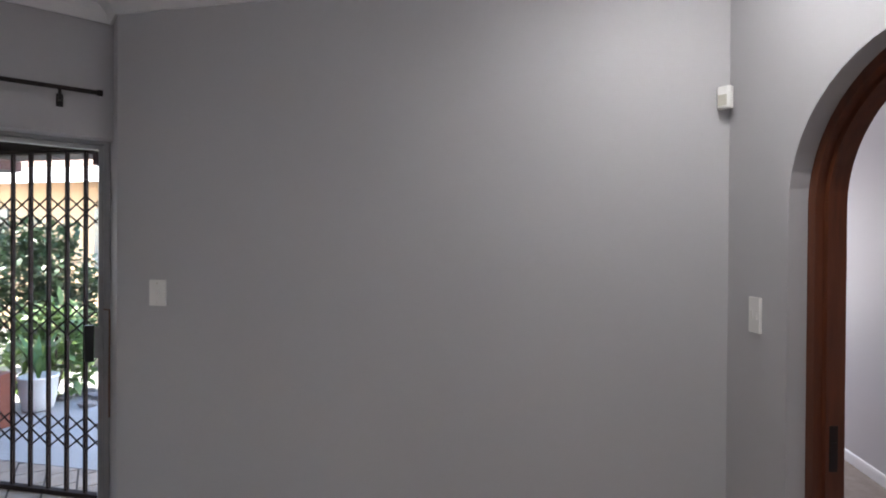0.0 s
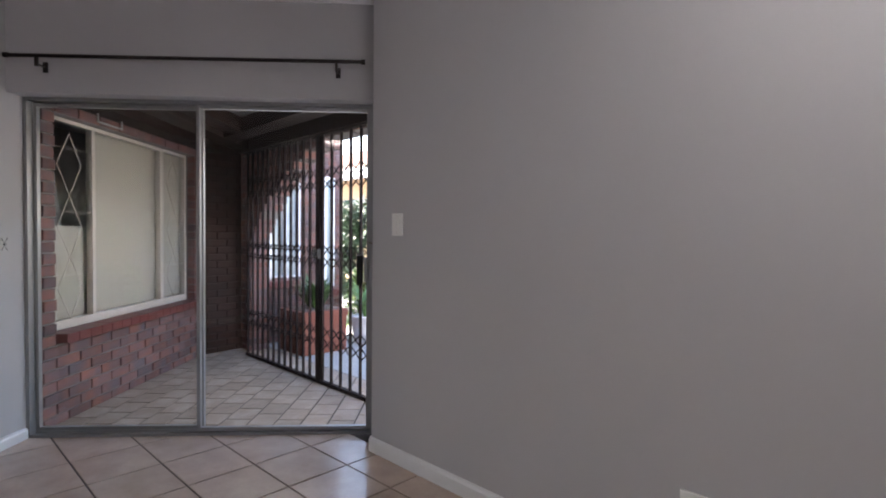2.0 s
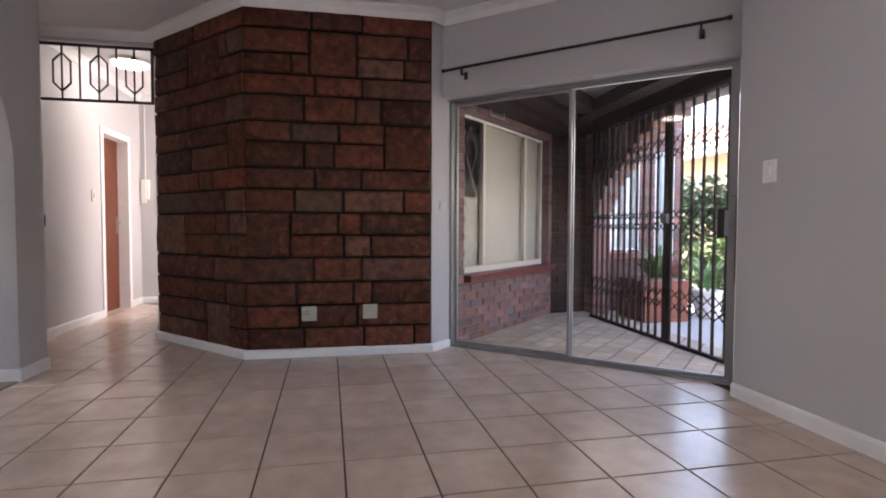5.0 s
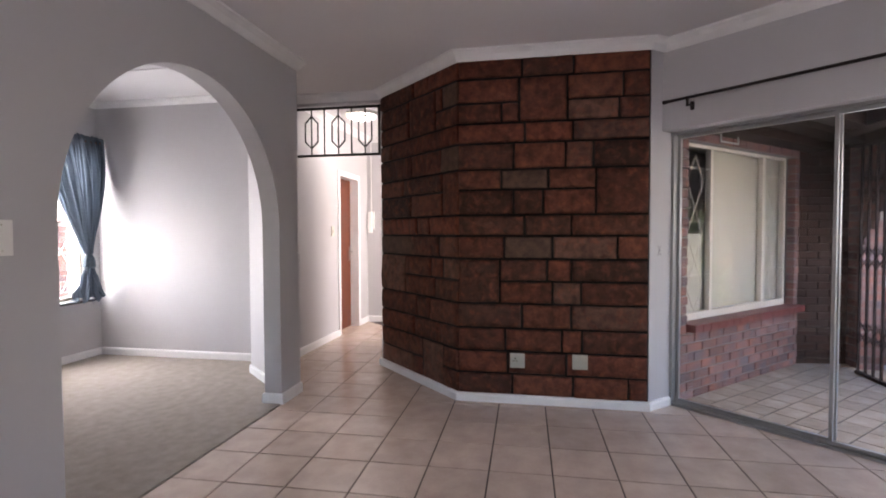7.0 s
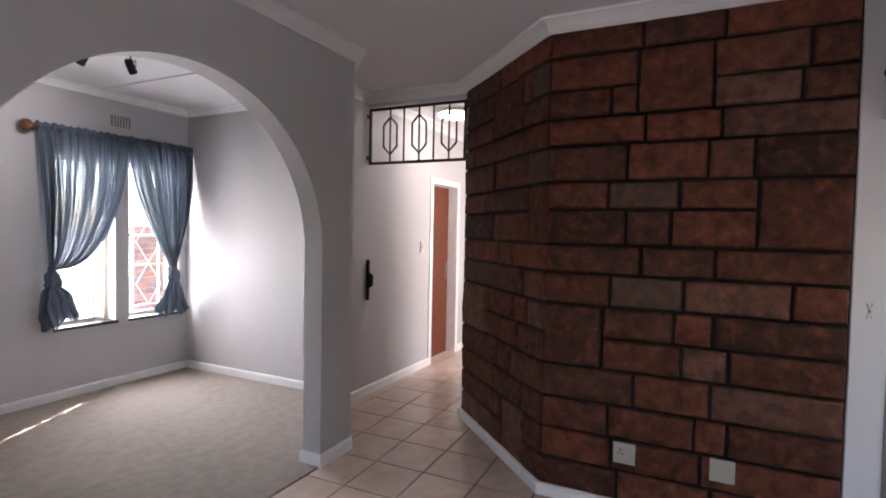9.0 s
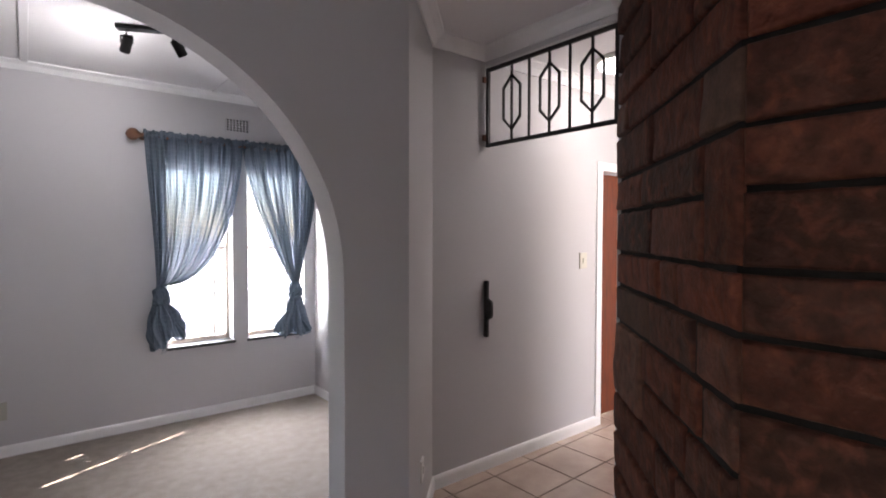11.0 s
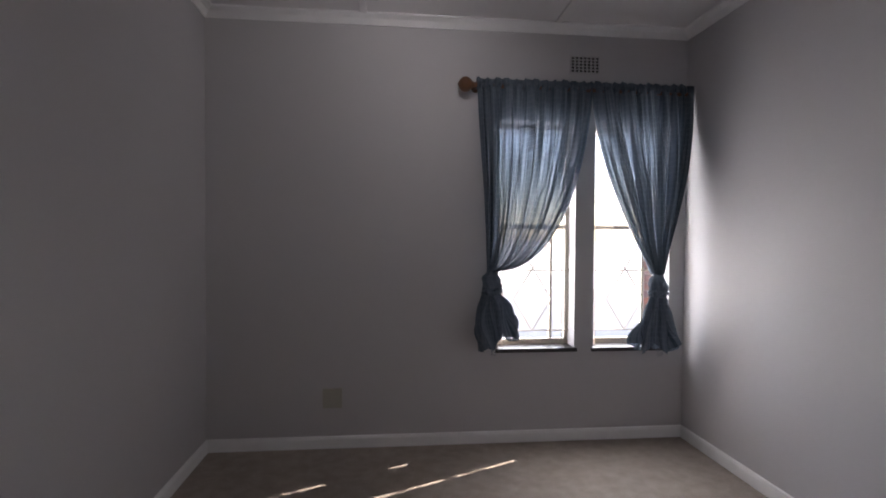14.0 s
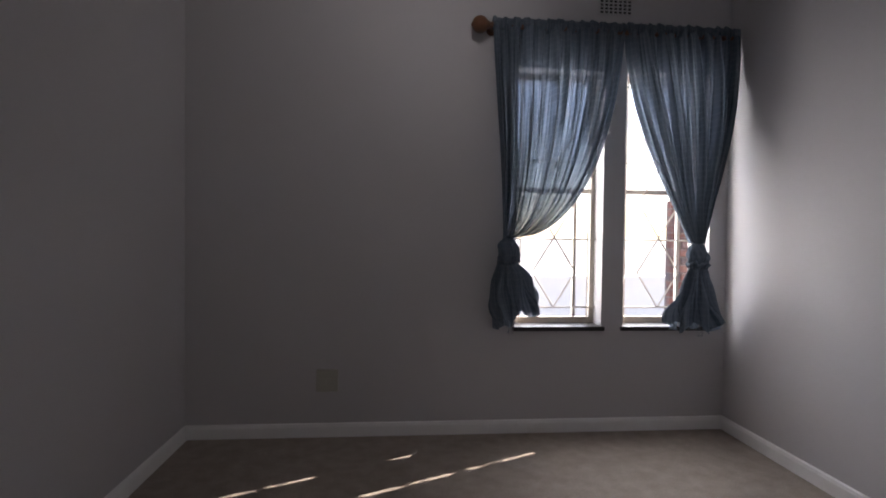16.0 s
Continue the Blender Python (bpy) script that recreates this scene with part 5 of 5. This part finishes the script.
leafy_bush("garden_shrub", (-5.62, 4.55, -0.08), 0.42, 0.40, 0.95, 620, 0.16, LEAFPALE, "yellow-green leafy garden shrub", 3)
leafy_bush("garden_shrub", (-5.05, 5.35, -0.08), 0.50, 0.40, 0.75, 520, 0.17, LEAF, "bright green leafy garden shrub", 4)
leafy_bush("clipped_hedge", (-7.7, 5.9, -0.1), 1.2, 0.6, 2.0, 9000, 0.085, HEDGE, "tall dense dark green hedge", 7, category="hedge", broad=0.40)
leafy_bush("clipped_hedge", (-5.6, 6.8, -0.1), 1.3, 0.6, 1.9, 9000, 0.085, HEDGE, "dense dark green hedge", 8, category="hedge", broad=0.40)
leafy_bush("clipped_hedge", (-3.3, 7.2, -0.1), 1.3, 0.6, 1.8, 8000, 0.085, HEDGE, "low dense dark green hedge", 11, category="hedge", broad=0.40)


def flower_pot():
    th = thing("flower_pot", (-5.22, 4.02, PZ), "white round flower pot on the paving", "flower pot")
    b = bmesh.new()
    lathe(b, [(0.09, 0.0), (0.12, 0.02), (0.15, 0.16), (0.155, 0.30), (0.165, 0.31), (0.165, 0.33), (0.14, 0.33), (0.13, 0.28)], (-5.22, 4.02, PZ - 0.02), 24)
    part("pot", b, TRIM, th, smooth=True)
    b = bmesh.new()
    rnd = random.Random(9)
    for j in range(36):
        a, l = rnd.uniform(0, 6.3), rnd.uniform(0.18, 0.42)
        leaf_blade(b, (-5.22, 4.02, 0.25), (-5.22 + l * 0.6 * math.cos(a), 4.02 + l * 0.6 * math.sin(a), 0.28 + l), 0.025, 0.15)
    part("plant", b, LEAF, th)


flower_pot()


def stones():
    rnd = random.Random(12)
    for k in range(60):
        b = bmesh.new()
        bmesh.ops.create_icosphere(b, subdivisions=1, radius=rnd.uniform(0.04, 0.11))
        for v in b.verts:
            v.co *= rnd.uniform(0.75, 1.15)
            v.co.z *= 0.6
        x, y = -4.9 + rnd.gauss(0, 0.28) + 0.10 * k / 10, 4.45 + 0.015 * k + rnd.gauss(0, 0.15)
        tagged(part("garden_stone", b, ROCK, M=pose(x, y, PZ)), "rough grey-brown stone edging the garden bed", "stone", "garden bed stones")


stones()


def far_house():
    th = thing("neighbour_house", (-9.0, 8.4, -0.14), "ochre house with a white fascia behind the hedge", "house")
    b = bmesh.new()
    box(b, (-17.0, 8.2, -0.14), (-1.0, 8.5, 2.9))
    part("wall", b, ORANGEWALL, th)
    b = bmesh.new()
    box(b, (-17.3, 7.55, 2.62), (-0.7, 7.65, 2.88), 0.01)
    part("fascia", b, TRIM, th, "white gutter and fascia")
    b = bmesh.new()
    plate(b, [(7.6, 2.84), (11.0, 4.2), (14.0, 2.84)], -17.3, -0.7)
    part("roof", b, ROOFTILE, th, M=Matrix(((0, 1, 0, 0), (1, 0, 0, 0), (0, 0, 1, 0), (0, 0, 0, 1))))
    for x in (-12.0, -8.8, -4.4):
        b = bmesh.new()
        box(b, (x, 8.16, 1.0), (x + 1.2, 8.22, 2.2), 0.01)
        part("window", b, mat("far_window_glass", (0.10, 0.12, 0.13), 0.1), th, "dark far window")


far_house()

# bright yard outside the bedroom
bm = bmesh.new()
box(bm, (-9.0, -9.2, -0.14), (1.0, -9.0, 0.55))
box(bm, (-9.0, -9.24, 0.55), (1.0, -8.96, 0.61), 0.01)
structure("boundary_wall", bm, TRIM, "low white painted boundary wall outside the bedroom", "wall")
brick_wall("garden_pier", frame_at(-5.42, -6.9, -1, 0), lambda z: 0.0, lambda z: 0.7, -0.14, 1.5, BRICK, "red brick pier outside the bedroom window")

# ---- stone feature wall ----
def stone_wall():
    b = bmesh.new()
    prism(b, [(S1[0] - 0.022, S1[1]), (S2[0] - 0.022, S2[1] - 0.009), (S3[0] - 0.016, S3[1] + 0.016), (-5.3, -1.84), (-5.3, -1.70), (-4.4, -0.8), (-4.4, 0.30), (-4.08, 0.32)], -0.1, WALLTOP)
    wall_ob = structure("wall_stone", b, MORTAR, "brown sandstone block feature wall with dark recessed joints", "wall")
    zs = [2.645, 2.495, 2.310, 2.155, 2.0, 1.80, 1.645, 1.45, 1.29, 1.112, 0.94, 0.766, 0.574, 0.396, 0.222, 0.05]
    fx = lambda px: (px - 812) / 338 * 1.42
    front = {1: (930, 1020), 2: (925, 1010, 1105), 3: (893, 925, 1010, 1098), 4: (935, 1020), 5: (915, 1007, 1055), 6: (893, 977, 1060), 7: (915, 968, 1060), 8: (935, 1018),
             9: (898, 985, 1097), 10: (890, 975, 1018), 11: (890, 985, 1035), 12: (930, 1018), 13: (900, 1002, 1037), 14: (905, 1010), 15: (913, 1022, 1117)}
    front_tall = {(2, 925), (6, 1060), (10, 812)}

    def dx(px):
        s = (610 - px) / 295
        return 1.308 * s * 4.15 / (5.3 - s * 1.15)

    diag = {1: (440, 495), 2: (425, 525, 550), 3: (425, 525), 4: (355,), 5: (430, 545), 6: (400, 550), 7: (428, 550), 8: (450, 500), 9: (430, 535), 10: (405, 505, 550), 11: (405, 520),
            12: (450, 500), 13: (440, 540), 14: (470, 550), 15: (435, 470, 550)}
    diag_tall = {(2, 525), (6, 610), (10, 405), (14, 550)}
    pale_front, pale_diag = {(6, 893), (9, 898)}, {(2, 610), (5, 610), (9, 430)}
    rnd = random.Random(21)

    def block(M, a, c, zb, zt, stuff):
        w, h = c - a, zt - zb
        b = bmesh.new()
        g, rim_w = 0.009, 0.010
        us = [0.0, rim_w / 2, rim_w] + [rim_w + (w - 2 * g - 2 * rim_w) * q / max(2, int(w / 0.05)) for q in range(1, max(2, int(w / 0.05)))] + [w - 2 * g - rim_w, w - 2 * g - rim_w / 2, w - 2 * g]
        vs = [0.0, rim_w / 2, rim_w] + [rim_w + (h - 2 * g - 2 * rim_w) * q / max(2, int(h / 0.05)) for q in range(1, max(2, int(h / 0.05)))] + [h - 2 * g - rim_w, h - 2 * g - rim_w / 2, h - 2 * g]
        nx, nz = len(us) - 1, len(vs) - 1
        fr = [[None] * (nz + 1) for _ in range(nx + 1)]
        dep = rnd.uniform(-0.003, 0.007)
        tx, tz = rnd.uniform(-0.008, 0.008), rnd.uniform(-0.008, 0.010)
        off = Vector((rnd.uniform(0, 50), rnd.uniform(0, 50), 0))
        for i in range(nx + 1):
            for k in range(nz + 1):
                x, z = a + g + us[i], zb + g + vs[k]
                ring = min(i, nx - i, k, nz - k)
                y = -dep - tx * (us[i] / w - 0.5) - tz * (vs[k] / h - 0.5) - 0.006 * noise.noise(Vector((x * 7, z * 7, 0)) + off) - 0.0035 * noise.noise(Vector((x * 26, z * 26, 3)) + off)
                y += (0.012, 0.003, 0.0)[min(2, ring)]
                if ring == 0:
                    x += 0.005 * noise.noise(Vector((x * 14, z * 14, 7)) + off)
                    z += 0.005 * noise.noise(Vector((x * 14, z * 14, 11)) + off)
                fr[i][k] = b.verts.new((x, y, z))
        for i in range(nx):
            for k in range(nz):
                b.faces.new((fr[i][k], fr[i + 1][k], fr[i + 1][k + 1], fr[i][k + 1]))
        rim = [fr[i][0] for i in range(nx + 1)] + [fr[nx][k] for k in range(1, nz + 1)] + [fr[i][nz] for i in range(nx - 1, -1, -1)] + [fr[0][k] for k in range(nz - 1, 0, -1)]
        back = [b.verts.new((v.co.x, 0.03, v.co.z)) for v in rim]
        for i in range(len(rim)):
            j = (i + 1) % len(rim)
            b.faces.new((rim[j], rim[i], back[i], back[j]))
        return part("stone", b, stuff, wall_ob, smooth=True, M=M)

    # front: local x runs from the corner towards the sliding door
    MF = frame_at(S2[0], S2[1], 0, 1)
    MD = frame_at(S3[0], S3[1], S2[0] - S3[0], S2[1] - S3[1])
    D = 1.308
    for M, table, tall, conv, ends, L in ((MF, front, front_tall, fx, (812, 1150), 1.42), (MD, diag, diag_tall, lambda p: D - dx(p), (315, 610), D)):
        taken = set()
        for r in range(1, 16):
            js = [ends[0], *table[r], ends[1]]
            for p, q in zip(js, js[1:]):
                key = p if M is MF else q
                if (r, key) in taken:
                    continue
                zb = zs[r]
                if (r, key) in tall:
                    zb = zs[r + 1]
                    taken.add((r + 1, key))
                a, c = max(0.0, min(L, conv(p))), max(0.0, min(L, conv(q)))
                if c - a > 0.03:
                    block(M, a, c, zb, zs[r - 1], PALESTONE if (r, key) in (pale_front if M is MF else pale_diag) else STONE)

    # small drilled holes in the pale block
    for u, z in ((0.500, 1.695), (0.530, 1.753), (0.603, 1.694), (0.630, 1.731), (0.645, 1.742), (0.659, 1.752)):
        b = bmesh.new()
        rod(b, (u, -0.013, z), (u, 0.012, z), 0.0035, 8)
        part("drill_hole", b, HOLE, wall_ob, "dark drilled hole", M=MF)


stone_wall()

# ---- floor tiles and pavers, last ----
def clip_poly(poly, a, b, c):
    """Keeps the part of a polygon where a*x + b*y <= c."""
    out = []
    for (x0, y0), (x1, y1) in zip(poly, poly[1:] + poly[:1]):
        d0, d1 = a * x0 + b * y0 - c, a * x1 + b * y1 - c
        if d0 <= 0:
            out.append((x0, y0))
        if (d0 < 0 < d1) or (d1 < 0 < d0):
            t = d0 / (d0 - d1)
            out.append((x0 + t * (x1 - x0), y0 + t * (y1 - y0)))
    return out


def slab_mesh(name, poly, z0, z1, material, bevel=0.0025):
    n = len(poly)
    cx, cy = sum(p[0] for p in poly) / n, sum(p[1] for p in poly) / n
    inner = [(x + (cx - x) * bevel / max(0.02, math.hypot(x - cx, y - cy)) * 1.4, y + (cy - y) * bevel / max(0.02, math.hypot(x - cx, y - cy)) * 1.4) for x, y in poly]
    verts = [(x, y, z0) for x, y in poly] + [(x, y, z1 - bevel * 0.5) for x, y in poly] + [(x, y, z1) for x, y in inner]
    faces = [tuple(range(2 * n, 3 * n))]
    for i in range(n):
        j = (i + 1) % n
        faces += [(i, j, n + j, n + i), (n + i, n + j, 2 * n + j, 2 * n + i)]
    me = bpy.data.meshes.new(name)
    me.from_pydata(verts, [], faces)
    me.materials.append(material)
    return me


def lay(name, floor_ob, poly, z0, z1, material, cache):
    n = len(poly)
    if n < 3:
        return
    area = abs(sum(poly[i][0] * poly[(i + 1) % n][1] - poly[(i + 1) % n][0] * poly[i][1] for i in range(n))) / 2
    if area < 0.0012:
        return
    cx, cy = sum(p[0] for p in poly) / n, sum(p[1] for p in poly) / n
    key = tuple((round(x - cx, 4), round(y - cy, 4)) for x, y in poly)
    if key not in cache:
        cache[key] = slab_mesh(name, [(x - cx, y - cy) for x, y in poly], z0, z1, material)
    ob = new(name, cache[key])
    ob.location = (cx, cy, 0)
    ob.parent = floor_ob


def inside(x, y, poly):
    hit = False
    for (x0, y0), (x1, y1) in zip(poly, poly[1:] + poly[:1]):
        if (y0 > y) != (y1 > y) and x < (x1 - x0) * (y - y0) / (y1 - y0) + x0:
            hit = not hit
    return hit


def lay_tiles():
    fl = bpy.data.objects["floor_lounge"]
    T, j = 0.35, 0.0085
    origin, along, across = Vector((-2.047, 0.1475)), Vector((0.3595, 0.0112)), Vector((-0.0061, 0.346))
    ga, gc = along * (1 - j / T), across * (1 - j / T)
    cache = {}
    sd = Vector((W2[0] - SL[0], W2[1] - SL[1])).normalized()
    solid = [(-4.15, 0.45), (-4.15, -0.95), (-5.05, -1.70), (-5.9, -1.70), (-5.9, 0.9)]
    for i in range(-16, 17):
        for k in range(-9, 7):
            mid = origin + along * (i + 0.5) + across * (k + 0.5)
            cx, cy = mid
            if cx > 4.0 or (cx > 0.75 and cy > 0.6) or inside(cx, cy, solid):
                continue
            poly = [tuple(mid + ga * a + gc * c) for a, c in ((-0.5, -0.5), (0.5, -0.5), (0.5, 0.5), (-0.5, 0.5))]
            poly = clip_poly(poly, 0, 1, NORTH + 0.05)
            poly = clip_poly(poly, -sd.y, sd.x, -sd.y * SL[0] + sd.x * SL[1] + 0.012) if poly else poly
            if poly and cx > -3.78:
                poly = clip_poly(poly, 0, -1, -(ARCH + 0.002))
            elif poly:
                poly = clip_poly(poly, 0, -1, -(PASS - 0.13))
            if poly:
                poly = clip_poly(poly, -1, 0, -(END_X - 0.02))
            if poly:
                lay("tile", fl, poly, -0.006, 0.0, TILE, cache)


lay_tiles()


def lay_pavers():
    fl = bpy.data.objects["patio_base"]
    cache = {}
    L, Wd, j = 0.222, 0.180, 0.012
    e = Vector((-0.705, 0.709))
    f = Vector((0.709, 0.705))
    o = Vector((-4.28, 0.79))
    sd = Vector((W2[0] - SL[0], W2[1] - SL[1])).normalized()
    for r in range(0, 16):
        for k in range(-3, 14):
            u0, v0 = k * L + (L / 2 if r % 2 else 0), r * Wd
            q = [o + e * (u0 + j / 2) + f * (v0 + j / 2), o + e * (u0 + L - j / 2) + f * (v0 + j / 2), o + e * (u0 + L - j / 2) + f * (v0 + Wd - j / 2), o + e * (u0 + j / 2) + f * (v0 + Wd - j / 2)]
            poly = [tuple(p) for p in q]
            poly = clip_poly(poly, sd.y, -sd.x, sd.y * SL[0] - sd.x * SL[1] - 0.11)
            poly = clip_poly(poly, 0, 1, 2.98) if poly else poly
            poly = clip_poly(poly, -1, 0, 5.86) if poly else poly
            poly = clip_poly(poly, 1, 0, -2.2) if poly else poly
            if poly:
                lay("paver", fl, poly, PZ - 0.03, PZ, PAVER, cache)


lay_pavers()
